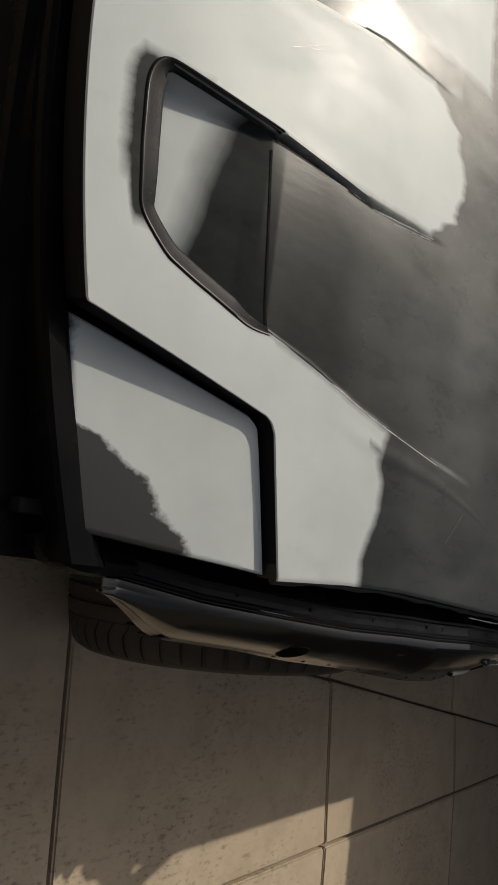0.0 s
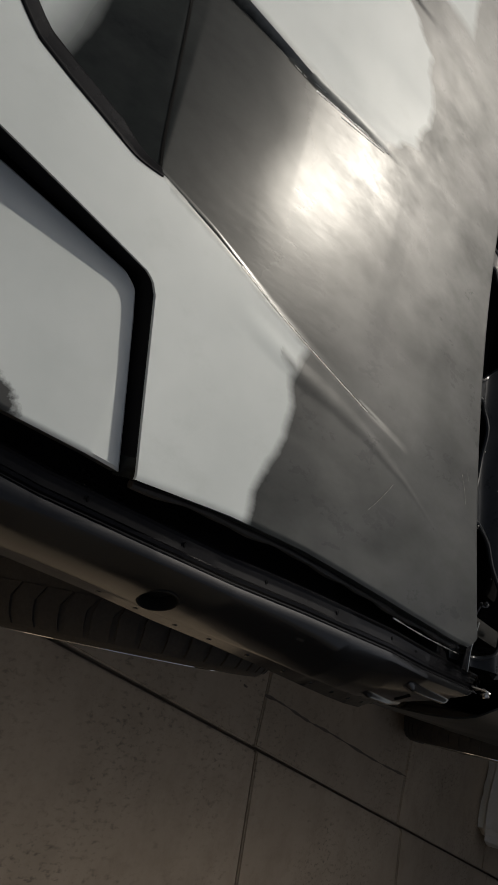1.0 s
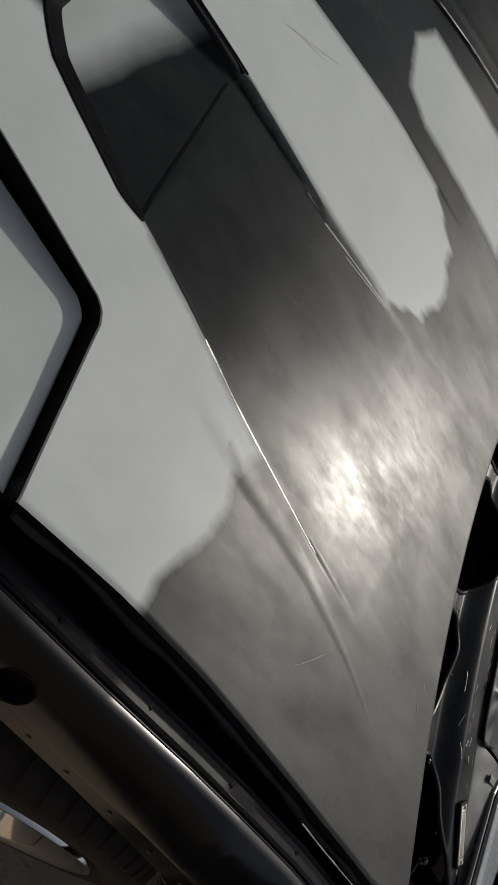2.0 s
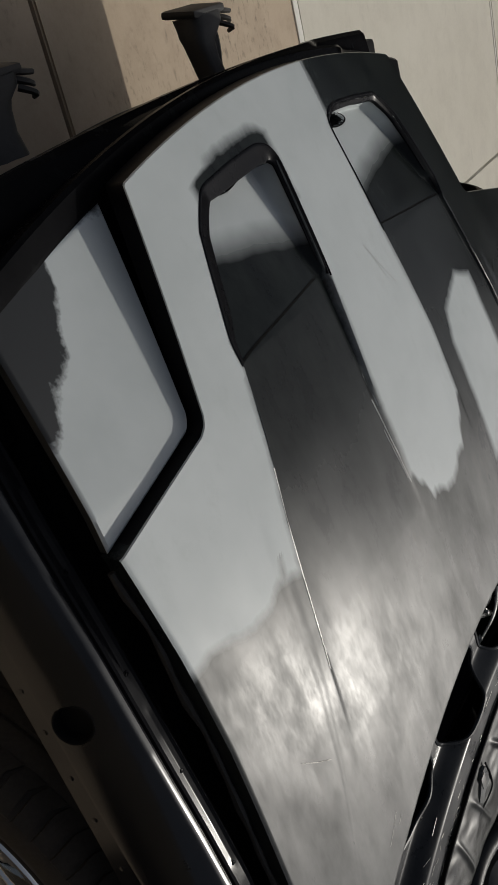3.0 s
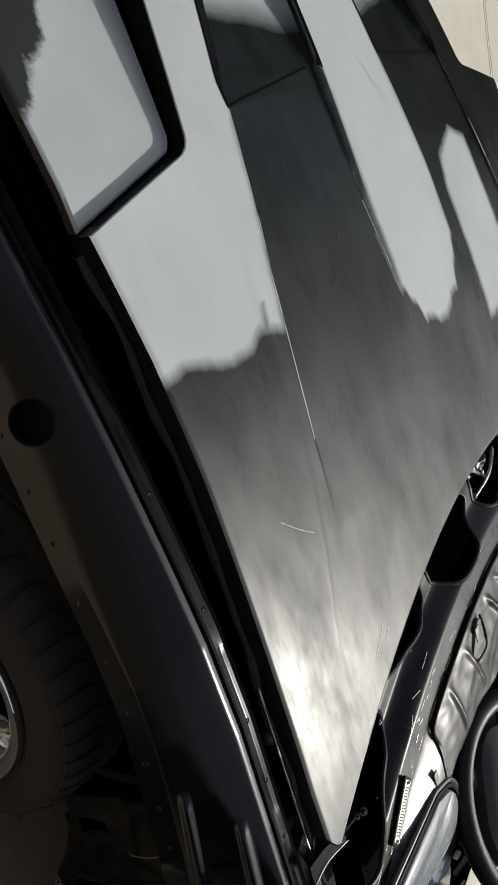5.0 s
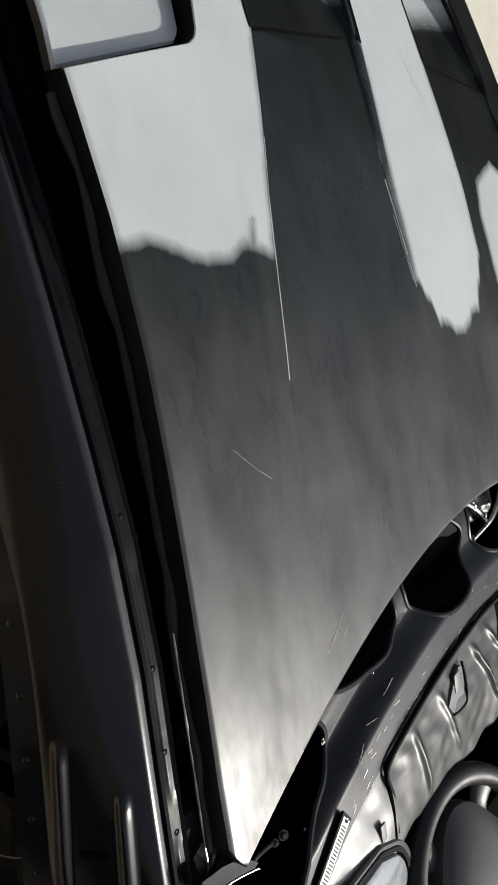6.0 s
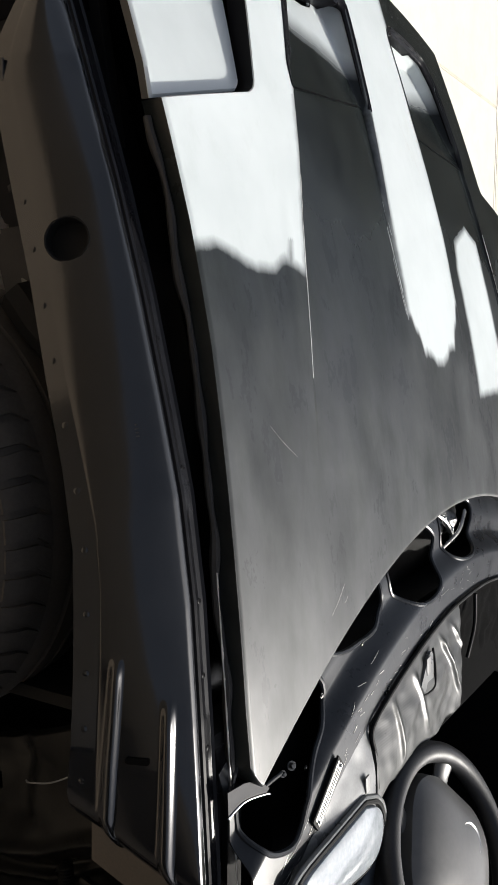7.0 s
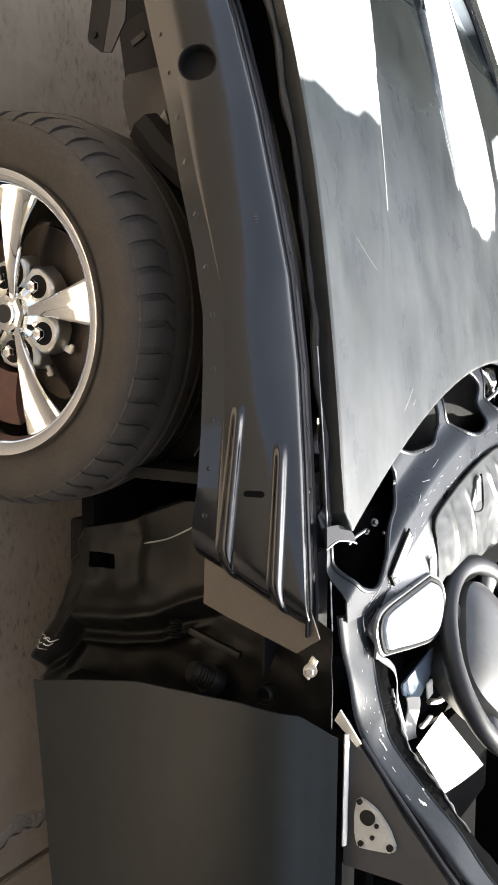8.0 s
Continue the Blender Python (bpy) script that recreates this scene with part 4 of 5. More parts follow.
part("brake_caliper", sheet(lambda u, v: ((0.115 + 0.06 * v) * math.cos(radians(-40 + 40 * u)), 0.108 - 0.006 * math.sin(math.pi * v), (0.115 + 0.06 * v) * math.sin(radians(-40 + 40 * u))), 16, 6, 0.05), RUST, wheel, "rusty brown brake caliper")
bm = box((0.012, 0.006, 0.022), (0.060, 0.100, 0.078), 0.002, (0, 25, 0))
box((0.014, 0.006, 0.008), (0.060, 0.099, 0.088), 0.002, (0, 25, 0), bm)
part("brake_clip", bm, PAPER, wheel, "pale brake spring clip")

# ---- sill and hinge pillar behind the wheel ----
PILLAR_LOW = [(1.28, 0.62), (1.331, 0.484), (1.351, 0.394), (1.378, 0.378), (1.403, 0.381), (1.416, 0.361), (1.442, 0.360), (1.496, 0.339), (1.555, 0.304), (1.60, 0.294), (1.68, 0.294)]
PILLAR_HIGH = [(1.28, 0.70), (1.36, 0.72), (1.42, 0.80), (1.46, 0.885), (1.68, 0.890)]
RIDGE_LINE = [(0.29, 1.60), (0.362, 1.553), (0.402, 1.500), (0.491, 1.492), (0.575, 1.474), (0.644, 1.440), (0.75, 1.40), (0.9, 1.40)]


def pillar_point(u, v):
    """Pressed sheet metal with a long swept ridge, a deep rear half, hollows and bosses."""
    x = 1.28 + 0.40 * u
    low, high = lerp(x, PILLAR_LOW), lerp(x, PILLAR_HIGH)
    z = low + (high - low) * v
    y = -0.792
    past = x - lerp(z, RIDGE_LINE)
    y -= 0.016 * math.exp(-((past / 0.011) ** 2))
    y += 0.030 * step(past, 0.008, 0.045) - 0.018 * math.exp(-(((past - 0.052) / 0.010) ** 2)) * (1 - step(z, 0.60, 0.68))
    y += 0.020 * step(-past, 0.015, 0.055) * (1 - step(z, 0.52, 0.56))
    y += 0.014 * math.exp(-(((x - 1.36) / 0.03) ** 2) - ((z - 0.56) / 0.05) ** 2)
    y -= 0.010 * math.exp(-(((x - 1.41) / 0.03) ** 2) - ((z - 0.42) / 0.02) ** 2)
    edge = min((z - low), 0.02) / 0.02
    y += 0.012 * (1 - edge) ** 2
    return (x, y + 0.004 * noise.noise((x * 22, z * 22, 3)), z)


def pillar_keep(u, v):
    x, y, z = pillar_point(u, v)
    return not (1.391 < x < 1.417 and 0.420 < z < 0.472)


PAPERWHITE = worn("torn_white_film", (0.42, 0.41, 0.38), (0.6, 0.59, 0.56), (0.4, 0.6), 30, bump=0.2)
GRIME = worn("greasy_black_metal", (0.0028, 0.0029, 0.0027), (0.0085, 0.0082, 0.0070), (0.25, 0.55), 9, bump=0.25, spec=0.13)
pillar = part("hinge_pillar", sheet(pillar_point, 130, 170, 0.003, pillar_keep), GRIME, car, "dirty black hinge pillar of pressed metal")
# Black box added behind the pillar to stop sun streaks on the slabs.
part("kick_panel", box((0.34, 0.04, 0.52), (1.52, -0.70, 0.58), 0.01), PIT, pillar)
part("sill", box((1.7, 0.10, 0.08), (2.5, -0.71, 0.37), 0.02), DULL, car, "black sill under the door")
bm = bmesh.new()
for k in range(6):
    lathe([(0.009, 0), (0.0115, 0.002), (0.009, 0.004)], 16, "x", (1.478 + 0.0045 * k, -0.800, 0.622), bm)
part("check_spring", bm, GRIME, pillar, "small coiled spring")
bm = bmesh.new()
ribs = [(0.0185 - 0.0025 * (k % 2), 0.008 - 0.0032 * k) for k in range(10)]
lathe([(0.026, 0.03), (0.026, 0.012), (0.024, 0.008)] + ribs + [(0.014, -0.026), (0.004, -0.026)], 26, "y", bm=bm)
bmesh.ops.transform(bm, matrix=pose(1.560, -0.80, 0.676, 25, 0, -35), verts=bm.verts)
part("hinge_pin", bm, GRIME, pillar, "ribbed black hinge pin")
bm = bmesh.new()
lathe([(0.016, 0.02), (0.016, 0.004), (0.013, 0.0), (0.009, 0.0), (0.008, 0.006), (0.002, 0.006)], 24, "y", (1.565, -0.81, 0.793), bm)
part("hinge_boss", bm, GRIME, pillar, "round black hinge boss")
part("hinge_flange", box((0.10, 0.010, 0.012), (1.50, -0.802, 0.70), 0.003, (0, -75, 0)), GRIME, pillar)
part("wire", tube([(1.348, -0.835, 0.585), (1.343, -0.845, 0.601), (1.331, -0.848, 0.642), (1.313, -0.845, 0.678), (1.30, -0.84, 0.70)], 0.0012, 30, 6), GREYPLASTIC, pillar, "thin hanging wire")
chance = random.Random(12)
for k in range(7):
    x = chance.uniform(1.556, 1.582)
    u = (x - 1.28) / 0.40
    run = [Vector(pillar_point(u + f * chance.uniform(-0.02, 0.02), 0.01 + 0.05 * f + 0.01 * k)) + Vector((0, -0.002, 0)) for f in (0, 0.4, 0.8)]
    part("torn_fleck", tube(run, lambda f: 0.0014 * (1 - 0.8 * f), 10, 5), PAPERWHITE, pillar, "torn white fleck on the pillar's foot")
TAN = worn("dusty_tan_metal", (0.026, 0.022, 0.017), (0.055, 0.045, 0.034), (0.5, 0.7), 20, bump=0.3)


def flat_plate(corners, thick, fn, bevel=0.0):
    """A plate cut along corners (a, b), placed by fn(a, b, depth)."""
    bm = bmesh.new()
    f = bm.faces.new([bm.verts.new((a, b, 0)) for a, b in corners])
    out = bmesh.ops.extrude_face_region(bm, geom=[f])
    bmesh.ops.translate(bm, vec=(0, 0, thick), verts=[v for v in out["geom"] if isinstance(v, bmesh.types.BMVert)])
    if bevel:
        bmesh.ops.bevel(bm, geom=[e for e in bm.edges if abs(e.verts[0].co.z - e.verts[1].co.z) > thick / 2], offset=bevel, segments=4, affect="EDGES")
    for v in bm.verts:
        v.co = fn(*v.co)
    return bm


# bumper mounts that hang under the wing's front end
mount = new("bumper_mount")
mount.parent = car
tagged(mount, "folded black sheet metal mount that hangs under the wing")
part("face_plate", flat_plate([(0.430, 0.512), (0.436, 0.505), (0.553, 0.485), (0.562, 0.487), (0.580, 0.511), (0.581, 0.515), (0.527, 0.530), (0.456, 0.540)], 0.003, lambda x, z, d: (x, -0.850 + d, z)), MATT, mount, "black outer plate")
part("fold", flat_plate([(0.456, 0.540), (0.527, 0.530), (0.581, 0.515), (0.584, 0.532), (0.542, 0.562), (0.500, 0.566), (0.452, 0.568)], 0.003, lambda x, z, d: (x, -0.8505 + d - 0.1 * (z - 0.53), z)), SATIN, mount, "lighter folded flange")
# Black discs painted in for the shade of two small holes.
for x, z in ((0.452, 0.527), (0.553, 0.500)):
    part("slot", lathe([(0.0052, -0.0035), (0.0052, 0.001)], 16, "y", (x, -0.850, z)), PIT, mount)
part("mount_bolt", bolt((0.447, -0.858, 0.566), 0.006, 0.005, (0, -0.8, 0.5)), DULL, mount)
part("wing_tab", flat_plate([(0.405, 0.60), (0.414, 0.556), (0.428, 0.534), (0.442, 0.534), (0.452, 0.556), (0.462, 0.60)], 0.003, lambda x, z, d: (x, -0.862 + d, z), 0.0), SATIN, wing, "tab at the wing's front end")
part("inner_mount", flat_plate([(0.470, 0.60), (0.506, 0.477), (0.520, 0.473), (0.574, 0.482), (0.586, 0.490), (0.600, 0.535), (0.620, 0.62)], 0.004, lambda x, z, d: (x, -0.758 + d, z)), MATT, mount, "black inner plate with a slot")
# Solid paler bar stands in for light seen through a slot.
bm = bmesh.new()
box((0.010, 0.003, 0.030), (0.535, -0.760, 0.515), 0.001, (0, -25, 0), bm)
part("long_slot", bm, DUSTY, mount, "solid bar coloured paler for the light in a long slot")
part("liner_box", flat_plate([(0.590, 0.62), (0.598, 0.500), (0.640, 0.500), (0.690, 0.515), (0.703, 0.553), (0.72, 0.66)], 0.05, lambda x, z, d: (x, -0.782 + d, z), 0.006), DULL, mount, "black plastic box at the end of the wheel liner")
part("liner_window", flat_plate([(0.665, 0.548), (0.672, 0.562), (0.668, 0.570), (0.676, 0.574), (0.662, 0.587), (0.684, 0.596), (0.700, 0.563), (0.690, 0.553)], 0.003, lambda x, z, d: (x, -0.787 + d, z)), GREYPLASTIC, mount, "pale torn patch on the liner box")
part("wing_bracket", flat_plate([(1.33, 0.70), (1.429, 0.698), (1.445, 0.745), (1.479, 0.863), (1.452, 0.90), (1.40, 0.88)], 0.003, lambda x, z, d: (x, -0.832 + d, z)), TAN, car, "dusty brown mounting plate at the end of the wing")
bm = bolt((1.500, -0.832, 0.886), 0.007, 0.008, (0, -1, 0.3))
box((0.035, 0.004, 0.014), (1.498, -0.828, 0.884), 0.002, (20, 25, 0), bm)
part("hinge_bolt", bm, STEEL, pillar, "bright bare hinge bolt")

# ---- door ----
DOOR_X = [(0.38, 1.606), (0.5, 1.578), (0.608, 1.556), (0.71, 1.550), (0.80, 1.548), (0.884, 1.560), (0.93, 1.594)]
DOOR_Y = [(0.38, -0.868), (0.5, -0.878), (0.608, -0.887), (0.71, -0.894), (0.80, -0.893), (0.86, -0.882), (0.90, -0.858), (0.932, -0.815)]
door = new("door")
door.parent = car
tagged(door, "closed driver's door in dull charcoal paint")


def door_point(u, v):
    x = 1.6 + 1.25 * u
    low = 0.372 + 0.04 * min(1.0, (x - 1.6) / 0.37)
    z = low + (0.932 - low) * v
    x0 = lerp(z, DOOR_X)
    y = sum(lerp(z + d, DOOR_Y) for d in (-0.04, -0.02, 0.0, 0.02, 0.04)) / 5
    return (x0 + (2.85 - x0) * u, y, z)


DOORPAINT = worn("charcoal_door_paint", (0.0070, 0.0086, 0.0092), (0.0115, 0.0135, 0.0140), (0.34, 0.46), 3, bump=0.004, spec=0.20)
part("door_skin", sheet(door_point, 90, 70, 0.004, None, (0, -1, 0)), DOORPAINT, door)
# Pale metal strip puts the sun on the door's top edge into its colour.
part("belt_edge", sheet(lambda u, v: (1.592 + 0.17 * u, -0.816 + 0.014 * v, 0.936 + 0.004 * math.sin(math.pi * v)), 20, 6, 0.004), ALU, door, "pale strip painted in for the sunlit edge of the door's top")
SAIL = lambda x, z, d: (x, -0.800 + 0.16 * (z - 0.936) + d, z)
part("sail_panel", flat_plate([(1.580, 0.930), (1.611, 0.948), (1.649, 0.978), (1.712, 1.020), (1.794, 1.086), (1.83, 1.10), (1.807, 1.012), (1.799, 0.931)], 0.012, SAIL), worn("dark_trim_plastic", (0.018, 0.018, 0.019), (0.03, 0.03, 0.03), (0.45, 0.6), 12, bump=0.1), door, "dark grey corner panel where the mirror was")
part("frame_rail", tube([(1.606, -0.788, 0.950), (1.661, -0.783, 0.990), (1.712, -0.778, 1.030), (1.798, -0.768, 1.098), (1.93, -0.712, 1.192)], 0.0052, 60, 8, None, 0.6), MATT, door, "black rail along the door frame's front edge")
part("frame_seal", tube([(1.612, -0.782, 0.950), (1.668, -0.775, 0.990), (1.720, -0.770, 1.034), (1.803, -0.759, 1.104), (1.93, -0.703, 1.198)], 0.0042, 60, 8), SHADEBLACK, door, "black rubber seal beside the rail")
mirror = part("mirror_plate", flat_plate([(1.687, 0.953), (1.689, 0.963), (1.702, 0.983), (1.727, 1.001), (1.754, 1.012), (1.762, 1.006), (1.763, 0.976), (1.763, 0.955), (1.745, 0.950), (1.712, 0.949)], 0.006, lambda x, z, d: SAIL(x, z, d - 0.008), 0.003), worn("pale_cast_metal", (0.22, 0.22, 0.20), (0.33, 0.33, 0.31), (0.5, 0.7), 30, 0.1, 0.2), door, "pale cast mirror plate with bolt holes")
# Black discs on the plate stand in for the dark inside its holes.
for x, z, r in ((1.714, 0.969, 0.0115), (1.692, 0.957, 0.0042), (1.753, 1.003, 0.0052), (1.755, 0.960, 0.0042), (1.724, 0.983, 0.0033), (1.743, 0.977, 0.0033)):
    bm = lathe([(r, -0.0025), (r, 0.004)], 20, "y", SAIL(x, z, -0.0085))
    part("bolt_hole", bm, PIT, mirror)
part("door_lining", box((1.2, 0.05, 0.55), (2.215, -0.775, 0.655), 0.01), SHADEBLACK, door)
part("trim_wedge", flat_plate([(1.561, 0.923), (1.578, 0.914), (1.611, 0.951), (1.605, 0.957)], 0.004, lambda x, z, d: (x, -0.806 + d, z)), ALU, door, "bare metal wedge at the door's corner")

# ---- roof and the cabin's far side ----
part("roof", sheet(lambda u, v: (2.10 + 1.25 * u, -0.55 + 1.10 * v, 1.262 + 0.03 * math.sin(math.pi * v) - 0.03 * (u - 0.4) ** 2), 20, 16, 0.02), SATIN, car, "black roof panel over the cabin")
part("cabin_side", box((1.5, 0.03, 0.55), (2.3, 0.80, 0.65), 0.01), DULL, car)

# ---- windscreen pillar ----
PILLAR_OUT = smooth_line([(1.423, -0.810, 0.919), (1.474, -0.801, 0.922), (1.515, -0.794, 0.929), (1.576, -0.785, 0.936), (1.623, -0.782, 0.957), (1.670, -0.776, 0.993), (1.723, -0.768, 1.043), (1.797, -0.757, 1.107), (1.93, -0.700, 1.205), (2.13, -0.60, 1.262)], 80)
PILLAR_IN = smooth_line([(1.433, -0.703, 0.926), (1.480, -0.711, 0.927), (1.524, -0.714, 0.934), (1.559, -0.722, 0.946), (1.586, -0.722, 0.954), (1.628, -0.720, 0.967), (1.700, -0.713, 1.028), (1.746, -0.706, 1.072), (1.820, -0.695, 1.127), (1.93, -0.645, 1.220), (2.13, -0.55, 1.280)], 80)
SEAL_IN = smooth_line([(1.512, -0.692, 0.945), (1.566, -0.690, 0.960), (1.588, -0.690, 0.966), (1.640, -0.690, 0.986), (1.671, -0.690, 1.012), (1.702, -0.685, 1.041), (1.740, -0.680, 1.067), (1.802, -0.665, 1.122), (1.92, -0.62, 1.215)], 60)


def on_line(line, u):
    k = min(u, 0.99999) * (len(line) - 1)
    return line[int(k)].lerp(line[int(k) + 1], k - int(k))


def pillar_skin(u, v):
    """A flat-topped member with a rolled outer edge and a raised inner flange."""
    flat = 0.006 * (1 - (2 * v - 1) ** 8) + 0.004 * math.exp(-(((v - 0.95) / 0.035) ** 2))
    return on_line(PILLAR_OUT, u).lerp(on_line(PILLAR_IN, u), v) + Vector((-0.25, -0.3, 0.9)) * flat


PILLARPAINT = worn("scuffed_blue_grey_paint", (0.008, 0.0095, 0.0115), (0.018, 0.0205, 0.024), (0.34, 0.52), 14, bump=0.15, spec=0.14)
screen_pillar = part("windscreen_pillar", sheet(pillar_skin, 160, 60, 0.012), PILLARPAINT, car, "dark grey windscreen pillar with scuffed paint")


def tape_point(u, v):
    near = min(((on_line(PILLAR_IN, 0.1 + 0.8 * k / 80)) for k in range(81)), key=lambda p: abs(p.x - on_line(SEAL_IN, u).x))
    torn = 1 + 0.10 * noise.noise((u * 40, 0, 4)) * v
    return near.lerp(on_line(SEAL_IN, u), torn * v) + Vector((-0.3, 0, 0.9)) * (0.0012 * noise.noise((u * 50, v * 5, 1)) - 0.003)


part("sealant", sheet(tape_point, 160, 12, 0.005), SHADEBLACK, screen_pillar, "torn black windscreen sealant")
part("sealant_edge", tube([Vector(tape_point(k / 40, 1.0 + 0.05 * math.sin(k * 2.3))) + Vector((0, 0, 0.002)) for k in range(4, 33)], lambda f: 0.0016 + 0.0013 * math.sin(60 * f) * math.sin(23 * f), 200, 6), GREYPLASTIC, screen_pillar, "pale torn edge of the sealant")
chance = random.Random(21)
for k in range(26):
    u, v = chance.uniform(0.03, 0.62), chance.uniform(0.15, 0.9)
    run = chance.uniform(0.004, 0.02)
    ends = [Vector(pillar_skin(u + run * f, v + 0.6 * run * f * chance.uniform(-1, 1))) + Vector((0, 0, 0.0004)) for f in (-0.5, 0, 0.5)]
    part("scuff", tube(ends, 0.0003 + 0.0008 * chance.random() ** 3, 6, 5, None, 0.5), ALU, screen_pillar, "pale scuff in the paint")
for k in range(9):
    at = pillar_skin(random.uniform(0.42, 0.62), random.uniform(0.45, 0.9))
    part("paint_chip", box((random.uniform(0.003, 0.012), 0.003, 0.0012), at, 0.0004, (0, -40, random.uniform(-20, 20))), ALU, screen_pillar)
part("weld_bead", tube([(1.432, -0.798, 0.914), (1.431, -0.775, 0.921), (1.429, -0.745, 0.930), (1.424, -0.712, 0.934)], lambda f: 0.0026 + 0.0005 * math.sin(47 * f) * math.sin(13 * f), 60, 8, None, 0.6), PILLARPAINT, screen_pillar, "lumpy weld across the pillar's foot")


DARKSTEEL = worn("greasy_steel", (0.05, 0.05, 0.048), (0.16, 0.16, 0.155), (0.2, 0.45), 40, 1.0, 0.3)
# ---- cowl ----
def seal_x(y):
    return 1.226 + 0.43 * y * y


HOLES = [
    [(1.300, -0.79), (1.338, -0.786), (1.369, -0.779), (1.391, -0.752), (1.400, -0.708), (1.386, -0.684), (1.356, -0.662), (1.318, -0.620), (1.288, -0.578), (1.258, -0.555), (1.230, -0.562), (1.20, -0.60), (1.20, -0.70)],
    [(1.16, -0.55), (1.198, -0.535), (1.211, -0.495), (1.213, -0.445), (1.204, -0.389), (1.179, -0.354), (1.155, -0.349), (1.10, -0.37), (1.08, -0.46)],
    [(1.09, -0.315), (1.130, -0.320), (1.165, -0.306), (1.190, -0.262), (1.197, -0.210), (1.188, -0.165), (1.160, -0.138), (1.10, -0.11), (1.06, -0.2)],
    [(1.05, -0.07), (1.115, -0.075), (1.150, -0.055), (1.163, -0.01), (1.160, 0.05), (1.135, 0.09), (1.07, 0.11)],
]
LOOPS = [[(p.x, p.y) for p in smooth_line([(x, y, 0) for x, y in hole + hole[:1]], 90)] for hole in HOLES]


def inside(x, y, poly):
    hit = False
    for (xa, ya), (xb, yb) in zip(poly, poly[1:] + poly[:1]):
        if (ya > y) != (yb > y) and x < xa + (y - ya) / (yb - ya) * (xb - xa):
            hit = not hit
    return hit


def cowl_z(x, y):
    s = seal_x(y) - x - 0.045 * (1 - step(y, -0.74, -0.64))
    return 0.934 - 0.05 * max(0, -0.725 - y) - 0.05 * min(max(s, 0), 0.055) - 0.034 * step(s, 0.052, 0.100) - 0.02 * step(s, 0.12, 0.2)


def cowl_point(u, v):
    y = -0.80 + 1.45 * u
    a = 1.0 + 0.435 * y * y
    x = a + (min(seal_x(y), 1.430) - a) * v
    return (x, y, cowl_z(x, y))


def cowl_keep(u, v):
    x, y, z = cowl_point(u, v)
    return not any(inside(x, y, loop) for loop in LOOPS)


cowl = part("cowl", sheet(cowl_point, 640, 150, 0.003, cowl_keep), COWL, car, "dark grey cowl panel with large openings and scuffs")
for loop in LOOPS:
    bm = tube([(x, y, cowl_z(x, y) - 0.001) for x, y in loop[:-1:2] + loop[:1]], 0.0042, 140, 8)
    part("opening_edge", bm, COWL, cowl, "rolled edge of an opening")
# Black sheet stands in for the shade below the openings.
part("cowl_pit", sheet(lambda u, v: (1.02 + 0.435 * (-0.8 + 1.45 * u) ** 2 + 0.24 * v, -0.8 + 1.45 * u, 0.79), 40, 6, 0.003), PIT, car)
for (xa, ya), (xb, yb) in (((1.405, -0.665), (1.375, -0.632)), ((1.362, -0.618), (1.335, -0.585)), ((1.29, -0.53), (1.275, -0.51)), ((1.24, -0.44), (1.228, -0.41)), ((1.20, -0.16), (1.196, -0.12)), ((1.415, -0.73), (1.40, -0.69)), ((1.26, -0.49), (1.258, -0.47))):
    bm = tube([(xa, ya, cowl_z(xa, ya) + 0.0003), ((xa + xb) / 2, (ya + yb) / 2 + 0.001, cowl_z((xa + xb) / 2, (ya + yb) / 2) + 0.0005), (xb, yb, cowl_z(xb, yb) + 0.0003)], 0.0004, 10, 5)
    part("scratch", bm, SCRATCH, cowl, "fine bright scratch in the paint")
for x, y in ((1.326, -0.640), (1.255, -0.560), (1.215, -0.43)):
    part("cowl_screw", bolt((x, y, cowl_z(x, y)), 0.0028, 0.002), DARKSTEEL, cowl)

chance = random.Random(4)
for k in range(46):
    y = chance.uniform(-0.74, 0.05)
    x = seal_x(y) - chance.uniform(0.006, 0.05)
    run = chance.uniform(0.003, 0.02)
    lean = chance.uniform(-0.5, 0.5) + 0.86 * y
    if any(inside(x, y, loop) for loop in LOOPS):
        continue
    ends = [(x + lean * run * f, y + run * f) for f in (-0.5, 0, 0.5)]
    part("scuff", tube([(a, b, cowl_z(a, b) + 0.0004) for a, b in ends], 0.0003 + 0.0005 * chance.random() ** 3, 6, 5, None, 0.5), SCRATCH, cowl, "pale scuff in the paint")

# wiper linkage in the middle opening
linkage = new("wiper_linkage")
linkage.parent = car
tagged(linkage, "bare metal wiper linkage in the cowl's opening")
part("arm", tube([(1.065, -0.07, 0.875), (1.09, -0.03, 0.890), (1.125, 0.02, 0.888), (1.145, 0.05, 0.880)], 0.006, 20, 8), DARKSTEEL, linkage)
part("crank", tube([(1.085, 0.06, 0.90), (1.115, 0.01, 0.905), (1.145, -0.05, 0.89)], lambda f: 0.008 - 0.004 * f, 20, 8, None, 0.5), DARKSTEEL, linkage)
part("cover", sheet(lambda u, v: (1.070 + 0.06 * u, -0.01 + 0.10 * v, 0.868 + 0.022 * math.sin(math.pi * u) * math.sin(math.pi * v) + 0.006 * noise.noise((u * 4, v * 5, 0))), 20, 24, 0.003), DARKSTEEL, linkage, "crumpled bright cover")
for x, y in ((1.085, -0.035), (1.112, 0.01), (1.140, -0.04)):
    part("nut", bolt((x, y, 0.888), 0.005, 0.006), STEEL, linkage)

